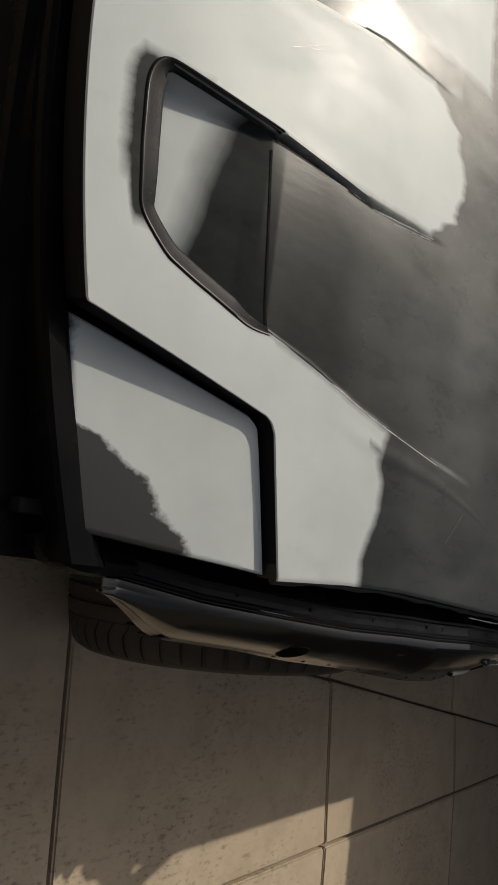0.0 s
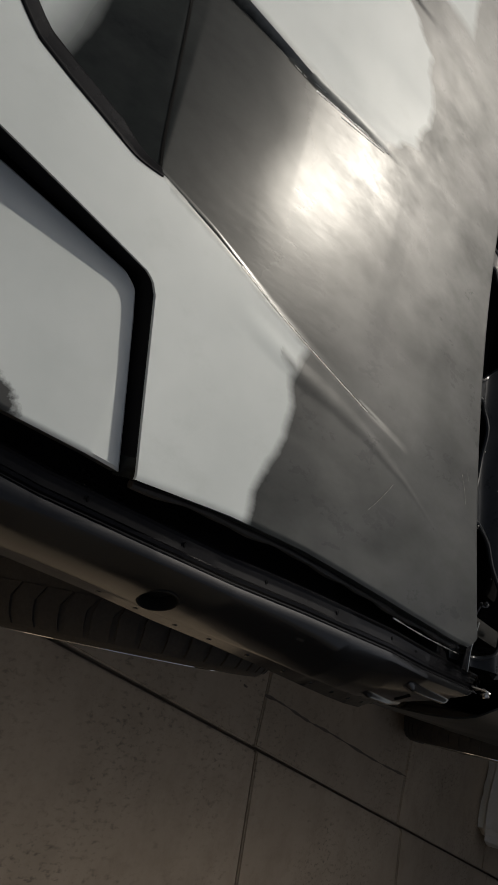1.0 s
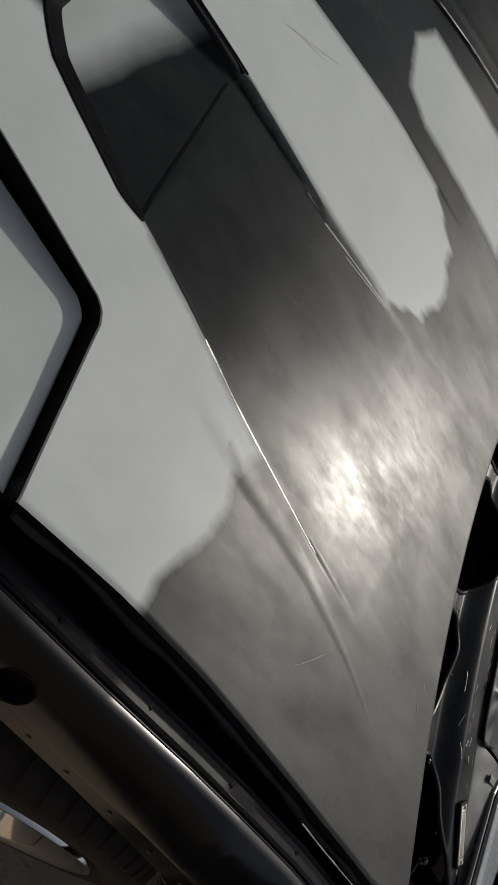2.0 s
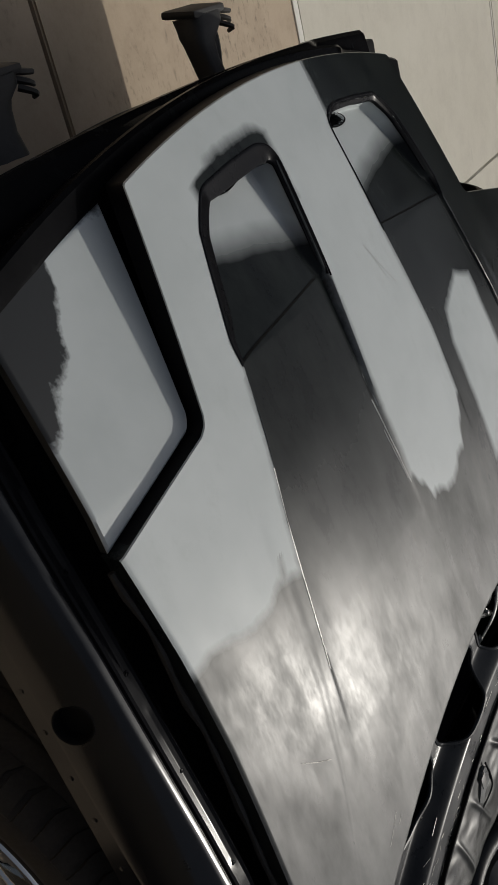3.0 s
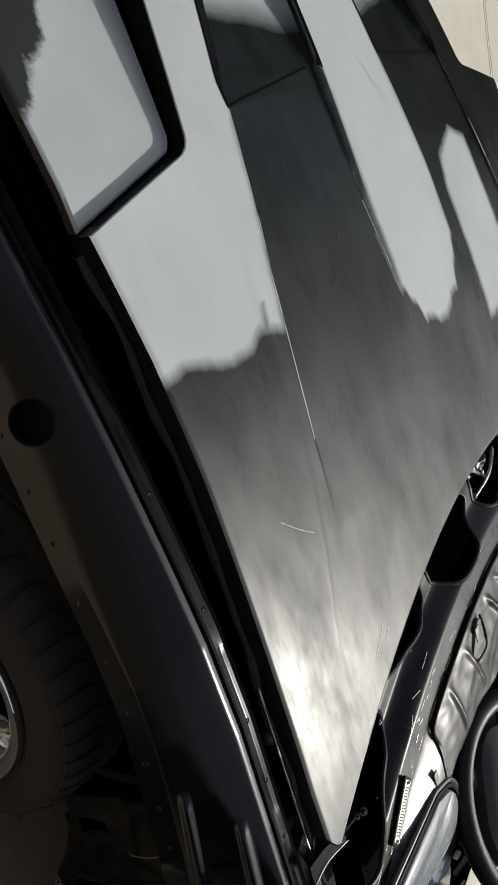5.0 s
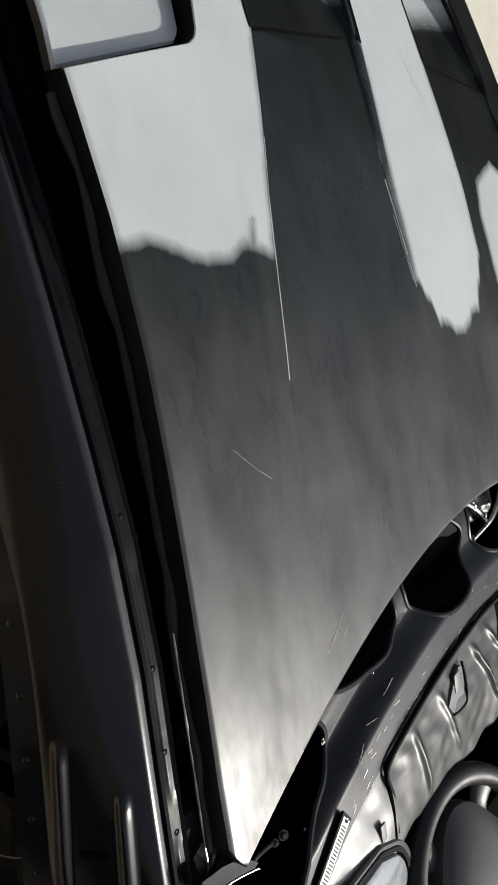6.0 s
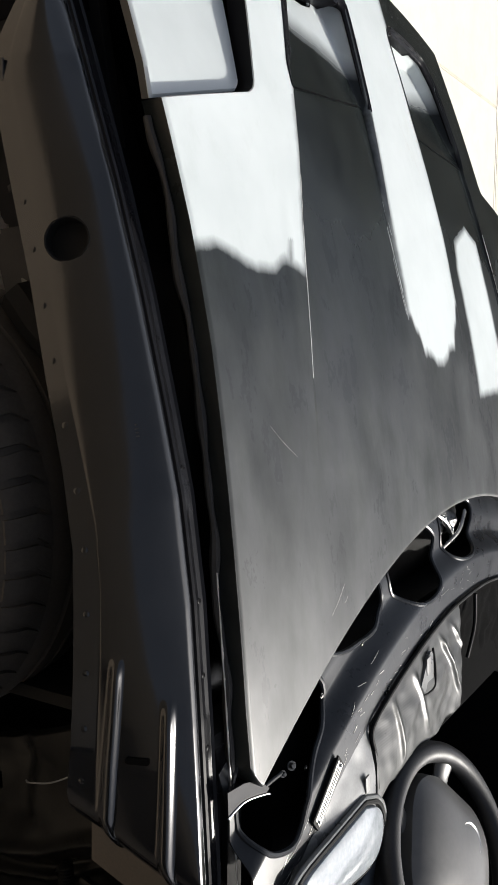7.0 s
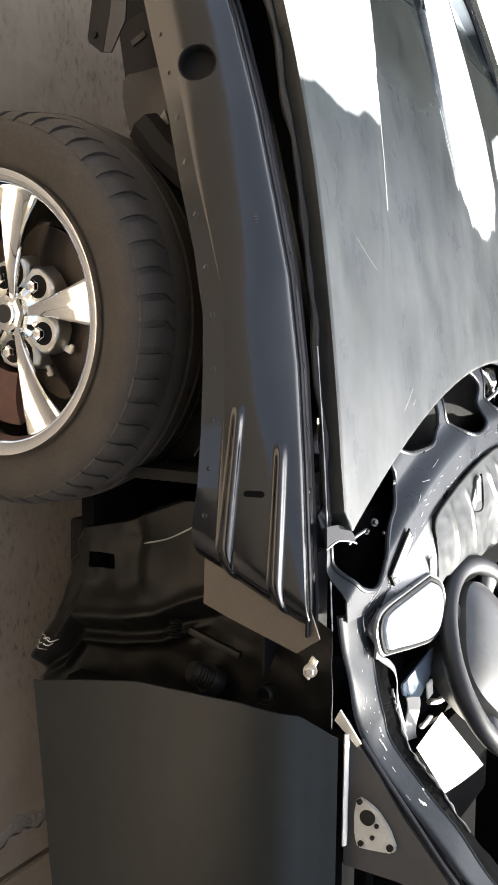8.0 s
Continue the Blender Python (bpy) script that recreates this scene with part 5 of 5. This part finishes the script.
# ---- dashboard ----
def foil_material():
    m = Mat("ribbed_dash_plastic", (0.05, 0.05, 0.05), 0.3, spec=0.22)
    big, fine = m.noise(11, 5, 0.7), m.noise(60, 3)
    m.to("Base Color", m.mix(m.grey(big, 0, 1), (0.012, 0.013, 0.0125), (0.034, 0.036, 0.034)))
    m.to("Roughness", m.grey(big, 0.26, 0.48))
    w = m.node("ShaderNodeTexWave", Scale=75.0, Distortion=0.25, Detail=2.0)
    m.link(m.coords(), w.inputs["Vector"])
    m.bump(m.mix(0.6, w.outputs["Fac"], fine), 0.10, 0.001)
    return m.m


FOIL = foil_material()
PALEGREY = worn("pale_grey_metal", (0.075, 0.078, 0.078), (0.13, 0.133, 0.13), (0.25, 0.4), 18, bump=0.08)


def dash_point(u, v):
    y = -0.468 + 0.42 * u
    a = seal_x(y) + 0.004
    end = 1.47 + 0.02 * noise.noise((y * 18, 0, 9))
    x = a + (end - a) * v
    z = 0.938 + 0.010 * math.sin(v * 2.6) - 0.04 * step(v, 0.82, 1.0) - 0.03 * step(u, 0.93, 1.0)
    for yr, lean, tall in ((-0.385, 0.05, 0.0045), (-0.30, 0.10, 0.003), (-0.165, 0.16, 0.006), (-0.10, 0.2, 0.004)):
        z += tall * math.exp(-(((y - yr - lean * (v - 0.2)) / 0.007) ** 2)) * step(v, 0.05, 0.2) * (1 - step(v, 0.6, 0.75))
    z += 0.004 * noise.noise((x * 16, y * 10, 2)) + 0.0015 * noise.noise((x * 45, y * 30, 6))
    return (x, y, z)


dash = part("dashboard", sheet(dash_point, 220, 150, 0.006), FOIL, car, "bare grey dashboard shell with pressed ribs, its pad removed")
part("dash_seal", tube([(seal_x(y) + 0.001, y, 0.940) for y in (0.5, 0.3, 0.1, -0.1, -0.19, -0.27, -0.35, -0.41, -0.455)] + [(1.335, -0.474, 0.940), (1.375, -0.462, 0.942), (1.425, -0.462, 0.946)], 0.0034, 120, 8), PIT, dash, "black seal along the dashboard's edge")
# Black sheet that puts the hollow's shade into its colour.
part("far_dash", sheet(lambda u, v: (seal_x(-0.06 + 0.7 * u) + 0.01 + 0.22 * v, -0.06 + 0.7 * u, 0.905 - 0.05 * v + 0.01 * noise.noise((u * 20, v * 6, 1))), 60, 24, 0.006), SHADEBLACK, dash, "black sheet in place of the stripped dashboard's shaded hollow")
for y in (0.10,):
    part("dash_strut", tube([(1.26, y, 0.915), (1.33, y + 0.012, 0.912), (1.40, y + 0.01, 0.90)], 0.004, 12, 8), PIT, dash, "thin dark metal strut")

# the metal corner that carries the plate
def corner_point(u, v):
    y = -0.735 + 0.262 * u
    a = seal_x(y) - 0.001
    b = 1.50
    x = a + (b - a) * v
    return (x, y, 0.934 + 0.014 * step(v, 0.0, 0.55) + 0.0012 * noise.noise((x * 30, y * 30, 0)))


corner = part("dash_corner", sheet(corner_point, 60, 40, 0.004), PALEGREY, dash, "pale grey metal corner of the dashboard")
LID = [(1.418, -0.525), (1.441, -0.472), (1.481, -0.450), (1.517, -0.467), (1.526, -0.509), (1.518, -0.577), (1.501, -0.676), (1.492, -0.714), (1.465, -0.732), (1.445, -0.733), (1.431, -0.712), (1.424, -0.62)]
LID_LOOP = smooth_line([(x, y, 0) for x, y in LID + LID[:1]], 96)[:-1]
middle = sum(LID_LOOP, Vector()) / len(LID_LOOP)


def lid_ring(scale, z):
    return [(middle.x + (p.x - middle.x) * scale, middle.y + (p.y - middle.y) * scale, z) for p in LID_LOOP]


bm = bmesh.new()
rings = [[bm.verts.new(p) for p in lid_ring(s, z)] for s, z in ((0.93, 0.945), (0.93, 0.955), (0.91, 0.9585), (0.86, 0.960), (0.6, 0.962), (0.25, 0.963))]
for a, b in zip(rings, rings[1:]):
    for k in range(len(a)):
        bm.faces.new((a[k], a[(k + 1) % len(a)], b[(k + 1) % len(a)], b[k]))
bm.faces.new(rings[-1])
part("corner_lid", bm, worn("white_gloss_plastic", (0.17, 0.19, 0.21), (0.34, 0.36, 0.37), (0.05, 0.14), 8, bump=0.05), dash, "pale lid over the dashboard's corner opening")
part("lid_seal", tube(lid_ring(1.0, 0.952)[::3] + lid_ring(1.0, 0.952)[:1], 0.0045, 120, 8), PIT, dash, "black seal round the lid")
part("lid_frame", tube(lid_ring(1.07, 0.949)[::3] + lid_ring(1.07, 0.949)[:1], 0.0045, 120, 8), PALEGREY, dash, "pale frame round the lid")
TURN = math.degrees(math.atan2(-0.072, 0.060))
ca, sa = math.cos(radians(TURN)), math.sin(radians(TURN))
plate = part("number_plate", box((0.100, 0.026, 0.004), (1.366, -0.616, 0.937), 0.001, (0, 0, TURN)), PIT, dash, "small riveted metal plate with plain bars")
part("plate_face", box((0.090, 0.019, 0.002), (1.366, -0.616, 0.9387), 0.0005, (0, 0, TURN)), ALU, plate)
for k in range(17):
    d = (k - 8) * 0.0043
    part("bar", box((0.0018, 0.012, 0.001), (1.366 + d * ca, -0.616 + d * sa, 0.9398), 0, (0, 0, TURN)), DULL, plate)
for d in (-0.042, 0.042):
    part("rivet", bolt((1.366 + d * ca, -0.616 + d * sa, 0.9395), 0.0025, 0.003), STEEL, plate)
part("grille_tab", box((0.026, 0.013, 0.003), (1.399, -0.505, 0.9475), 0.001, (0, 0, 8)), GREYPLASTIC, dash, "small ribbed grey tab")
pocket = part("pocket_tab", flat_plate([(1.274, -0.252), (1.276, -0.234), (1.338, -0.225), (1.340, -0.270), (1.326, -0.288), (1.300, -0.270)], 0.006, lambda x, y, d: (x, y, 0.941 + d), 0.004), PALEGREY, dash, "small raised pale pocket")
part("pocket_gap", tube([(1.272, -0.232, 0.946), (1.305, -0.224, 0.948), (1.340, -0.222, 0.948), (1.345, -0.25, 0.948), (1.340, -0.285, 0.948)], 0.0022, 40, 6), PIT, dash)
part("pocket_well", box((0.030, 0.018, 0.002), (1.295, -0.255, 0.9475), 0.0008, (0, 0, 8)), GREYPLASTIC, dash)

# ---- steering wheel ----
HUBPAD = worn("dark_grey_pad", (0.040, 0.039, 0.037), (0.062, 0.060, 0.056), (0.3, 0.45), 6, bump=0.1)
steer = new("steering_wheel")
steer.parent = car
steer.matrix_local = Matrix.Translation((1.602, -0.308, 1.012)) @ Vector((0, 0, 1)).rotation_difference(Vector((-0.39, -0.09, 0.92)).normalized()).to_matrix().to_4x4()
tagged(steer, "black leather steering wheel with a large grey hub")
bm = bmesh.new()
R, GRIP = 0.174, 0.0185
lathe([(R + GRIP * math.cos(a), GRIP * math.sin(a)) for a in (2 * math.pi * k / 16 for k in range(16))], 90, "z", bm=bm, closed=True)
part("grip", bm, LEATHER, steer)
bm = bmesh.new()
rings = []
for scale, z in ((0.55, -0.10), (0.8, -0.09), (1.0, -0.045), (1.02, -0.015), (0.98, 0.004), (0.86, 0.014), (0.6, 0.022), (0.25, 0.026)):
    ring = []
    for k in range(64):
        a = 2 * math.pi * k / 64
        r = 0.128 * scale * (1 + 0.07 * math.cos(4 * a) + 0.05 * math.cos(2 * a))
        ring.append(bm.verts.new((r * math.cos(a), r * math.sin(a), z)))
    rings.append(ring)
for a, b in zip(rings, rings[1:]):
    for k in range(64):
        bm.faces.new((a[k], a[(k + 1) % 64], b[(k + 1) % 64], b[k]))
bm.faces.new(rings[0])
bm.faces.new(rings[-1])
pad = part("hub_pad", bm, HUBPAD, steer, "smooth dark grey hub pad")
for a in (35, 145, 215, 325):
    c, s = math.cos(radians(a)), math.sin(radians(a))
    part("spoke", tube([(0.09 * c, 0.09 * s, -0.014), (0.13 * c, 0.13 * s, -0.014), (0.172 * c, 0.172 * s, -0.002)], lambda f: 0.030 - 0.010 * math.sin(math.pi * f), 16, 12, None, 0.45), HUBPAD, steer)
bm = bmesh.new()
lathe([(0.030, 0.014), (0.033, 0.020), (0.030, 0.023), (0.026, 0.021), (0.025, 0.016)], 40, "z", (-0.01, 0.05, 0), bm=bm, closed=True)
part("emblem_ring", bm, STEEL, steer, "plain bright ring on the hub")
part("column", tube([(0, 0, -0.08), (0.05, 0.0, -0.16), (0.10, 0.0, -0.24)], 0.055, 12, 20), DULL, car).matrix_local = steer.matrix_local

# ---- seat, paper and brackets under the dashboard ----
# The cabin's lack of light is put into these near-black colours.
part("seat", box((0.60, 0.80, 0.2), (2.20, 0.10, 0.66), 0.05), SHADEBLACK, car, "black front seat")
PA, PB, PC, PD = Vector((1.729, -0.506)), Vector((1.709, -0.376)), Vector((1.924, -0.09)), Vector((1.881, -0.343))
part("column_cover", box((0.25, 0.50, 0.06), (1.865, -0.30, 0.9005), 0.015), SHADEBLACK, car, "black shroud over the steering column")
sheet_of_paper = tagged(mesh_object("paper", sheet(lambda u, v: (*(PA.lerp(PB, u)).lerp(PD.lerp(PC, u), v), 0.932 + 0.004 * math.sin(3 * u) * math.sin(2 * v) ** 2), 14, 14, 0.001), PAPER), "bright white sheet of paper behind the steering wheel", "paper")
part("cabin_floor", box((1.7, 1.52, 0.03), (2.1, 0, 0.40), 0.005), SHADEBLACK, car)
part("under_dash", box((0.25, 1.3, 0.26), (1.42, 0.0, 0.74), 0.02), SHADEBLACK, car, "black box in place of the shade under the dashboard")
BLUE = worn("blue_grey_metal", (0.13, 0.17, 0.22), (0.20, 0.24, 0.29), (0.25, 0.4), 20, 0.4)
part("dash_bracket", flat_plate([(1.580, -0.395), (1.602, -0.362), (1.655, -0.459), (1.628, -0.538), (1.605, -0.550)], 0.004, lambda x, y, d: (x, y, 0.915 + d), 0.003), BLUE, car, "blue-grey metal bracket under the dashboard")
part("side_bracket", sheet(lambda u, v: (1.655 + 0.08 * u, -0.478 + 0.03 * v + 0.01 * math.sin(6 * u), 0.90 + 0.012 * v), 12, 6, 0.003), PAPER, car, "pale bracket beside the pillar")
part("wire_clip", box((0.026, 0.075, 0.006), (1.668, -0.330, 0.925), 0.003, (0, 20, -10)), PAPER, car)
part("wire_clip", tube([(1.70, -0.36, 0.90), (1.712, -0.31, 0.906), (1.705, -0.25, 0.905)], 0.006, 14, 8), ALU, car)
part("wire_clip", tube([(1.735, -0.40, 0.90), (1.745, -0.30, 0.91), (1.735, -0.21, 0.905)], 0.005, 14, 8), PAPER, car)
part("screen_trim", tube([(1.500, -0.722, 0.944), (1.53, -0.67, 0.947), (1.56, -0.645, 0.946), (1.60, -0.635, 0.945), (1.65, -0.625, 0.955)], lambda f: 0.0035 + 0.0022 * math.sin(9 * f), 40, 8, None, 0.5), PALEGREY, car, "pale torn trim beside the sealant")
part("wire_clip", box((0.050, 0.016, 0.004), (1.648, -0.43, 0.925), 0.001, (20, 10, 40)), PAPER, car)
part("wire_clip", box((0.030, 0.020, 0.004), (1.70, -0.455, 0.93), 0.001, (0, 30, -20)), ALU, car)
part("steering_link", tube([(1.62, -0.27, 0.90), (1.64, -0.26, 0.92), (1.66, -0.23, 0.93)], 0.006, 10, 8), STEEL, car)

# ---- pale bag on the slabs ----
bm = bmesh.new()
bmesh.ops.create_cube(bm, size=1)
bmesh.ops.scale(bm, vec=(0.66, 0.44, 0.30), verts=bm.verts)
bmesh.ops.bevel(bm, geom=bm.edges[:], offset=0.05, segments=3, affect="EDGES")
bmesh.ops.subdivide_edges(bm, edges=bm.edges[:], cuts=7, use_grid_fill=True)
for v in bm.verts:
    p = v.co
    p += Vector((1, 1, 0.6)) * (0.022 * noise.noise(p * 6) + 0.009 * noise.noise(p * 19))
    p.z = max(p.z, -0.15)
bag = tagged(mesh_object("bag", bm, worn("grey_bag_film", (0.62, 0.60, 0.55), (0.76, 0.74, 0.69), (0.45, 0.65), 9, bump=0.5)), "crumpled white sack on the concrete", "bag")
bag.location = (4.98, -1.12, 0.15)
bag.rotation_euler.z = radians(-8)

# ---- hood hinge at the rear corner ----
bm = bmesh.new()
tube([(1.332, -0.724, 0.893), (1.328, -0.718, 0.895), (1.322, -0.712, 0.898), (1.312, -0.694, 0.908)], 0.0035, 24, 8, bm, 0.5)
hinge = part("hood_hinge", bm, SATIN, car, "grey hood hinge bracket")
for x, y, z, r in ((1.316, -0.690, 0.906, 0.0032), (1.300, -0.692, 0.920, 0.0042)):
    part("hinge_nut", bolt((x, y, z), r, 0.006, (-0.3, -0.5, 0.8)), DARKSTEEL, hinge)
part("corner_ledge", flat_plate([(1.290, -0.814), (1.292, -0.780), (1.300, -0.748), (1.322, -0.722), (1.326, -0.730), (1.316, -0.776), (1.322, -0.812)], 0.003, lambda x, y, d: (x, y, 0.897 + d + 0.06 * (y + 0.80))), GUTTER, car, "black ledge under the hood's rear corner")
part("ledge_edge", tube([(1.323, -0.814, 0.900), (1.3165, -0.777, 0.902), (1.3265, -0.730, 0.905), (1.330, -0.722, 0.905)], 0.0011, 24, 6), STEEL, car, "bright bare edge of the ledge")

# ---- cement smear and crack on the slabs beside the sill ----
SMEAR = smooth_line([(2.155, -0.66, 0), (2.135, -0.60, 0), (2.118, -0.55, 0), (2.130, -0.50, 0), (2.136, -0.45, 0), (2.150, -0.40, 0)], 40)


CEMENT = worn("old_cement", (0.24, 0.20, 0.165), (0.40, 0.345, 0.29), (0.8, 0.95), 30, bump=0.8)


def smear_point(u, v):
    p = on_line(SMEAR, u)
    wide = 0.028 * (0.75 + 0.5 * noise.noise((u * 9, 0, 2))) * math.sin(math.pi * (0.06 + 0.88 * u)) ** 0.5
    side = (2 * v - 1) * (1 + 0.25 * noise.noise((u * 25, v * 2, 6)))
    return (p.x + wide * side, p.y + 0.25 * wide * side, 0.001 + 0.007 * (1 - (2 * v - 1) ** 2) * (0.7 + 0.6 * noise.noise((u * 22, v * 6, 1))))


part("cement_smear", sheet(smear_point, 70, 14, 0.002), CEMENT, pavement, "pale lumpy cement smear")
part("smear_crack", tube([Vector(smear_point(k / 30, 0.93 + 0.04 * math.sin(k * 1.7))) + Vector((0, 0, 0.001)) for k in range(31)], lambda f: 0.0022 + 0.0015 * math.sin(40 * f), 60, 5, None, 0.3), SOIL, pavement, "dark crack along the smear")
crack = tube([(x, y, 0.0005) for x, y in ((1.4, -0.80), (1.795, -0.843), (2.0, -0.868), (2.10, -0.90), (2.31, -0.915), (2.55, -0.95), (2.76, -0.973), (3.2, -1.03), (3.575, -1.067))], lambda f: 0.0035 + 0.0025 * math.sin(90 * f) * math.sin(37 * f), 160, 6, None, 0.2)
part("crack", crack, SOIL, pavement, "ragged dark crack across the slabs")


# ---- the far side and the tail of the car, alike to the near side ----
def mirrored(ob, parent):
    twin = new(ob.name.split(".")[0], ob.data)
    twin.matrix_local = Matrix.Diagonal((1, -1, 1, 1)) @ ob.matrix_local
    twin.parent = parent
    return twin


flipped = lambda p: (p[0], -p[1], p[2])
part("front_wing", sheet(lambda u, v: flipped(wing_point(0.19 + 0.81 * u, v)), 140, 60, 0.0025), BLACK, car, "gloss black wing panel on the far side")
part("wing_gutter", sheet(lambda u, v: flipped(gutter_point(0.19 + 0.81 * u, v)), 90, 36, 0.002), PIT, car)
for ob in list(car.children):
    if ob.type == "MESH" and ob.name.split(".")[0] in ("hinge_pillar", "windscreen_pillar", "wheel_arch", "sill"):
        mirrored(ob, car)
far_door = new("door")
far_door.parent = car
tagged(far_door, "closed passenger's door in dull charcoal paint")
for ob in list(door.children):
    if ob.name.split(".")[0] in ("door_skin", "door_lining"):
        mirrored(ob, far_door)
for x, side in ((WX, -1), (3.47, 1), (3.47, -1)):
    other = new("wheel")
    other.parent = car
    other.location = (x, WY * side, WZ)
    other.scale = (1, side, 1)
    tagged(other, "chrome five-spoke wheel with a worn black tyre on the concrete")
    for ob in wheel.children:
        twin = new(ob.name.split(".")[0], ob.data)
        twin.parent = other


def quarter_point(u, v):
    """Rear flank with the wheel's arch cut out of its lower edge."""
    x = 2.855 + 1.42 * u
    arch = max(0.0, 0.355**2 - (x - 3.47) ** 2) ** 0.5
    low = max(0.36 + 0.10 * u, 0.32 + arch if arch > 0 else 0)
    z = low + (0.935 - low) * v
    return (x - 0.06 * (1 - v) * u, lerp(z, DOOR_Y) + 0.10 * step(u, 0.6, 1.0), z)


flank = part("rear_wing", sheet(quarter_point, 90, 30, 0.02), DOORPAINT, car, "charcoal rear wing with a round wheel arch")
mirrored(flank, car)
part("tail", sheet(lambda u, v: (3.34 + 0.92 * u, -0.55 - 0.17 * step(u, 0, 0.6) + (1.10 + 0.34 * step(u, 0, 0.6)) * v, 1.25 - 0.30 * step(u, 0.0, 0.85) + 0.03 * math.sin(math.pi * v)), 30, 20, 0.02), SATIN, car, "black sloping tail panel")
part("rear_panel", sheet(lambda u, v: (4.25 + 0.03 * math.sin(math.pi * v) - 0.08 * (2 * u - 1) ** 2, -0.74 + 1.48 * u, 0.42 + 0.52 * v), 30, 12, 0.02), SATIN, car, "black rear panel")
part("rear_floor", box((1.45, 1.3, 0.03), (3.55, 0, 0.42), 0.005), PIT, car)
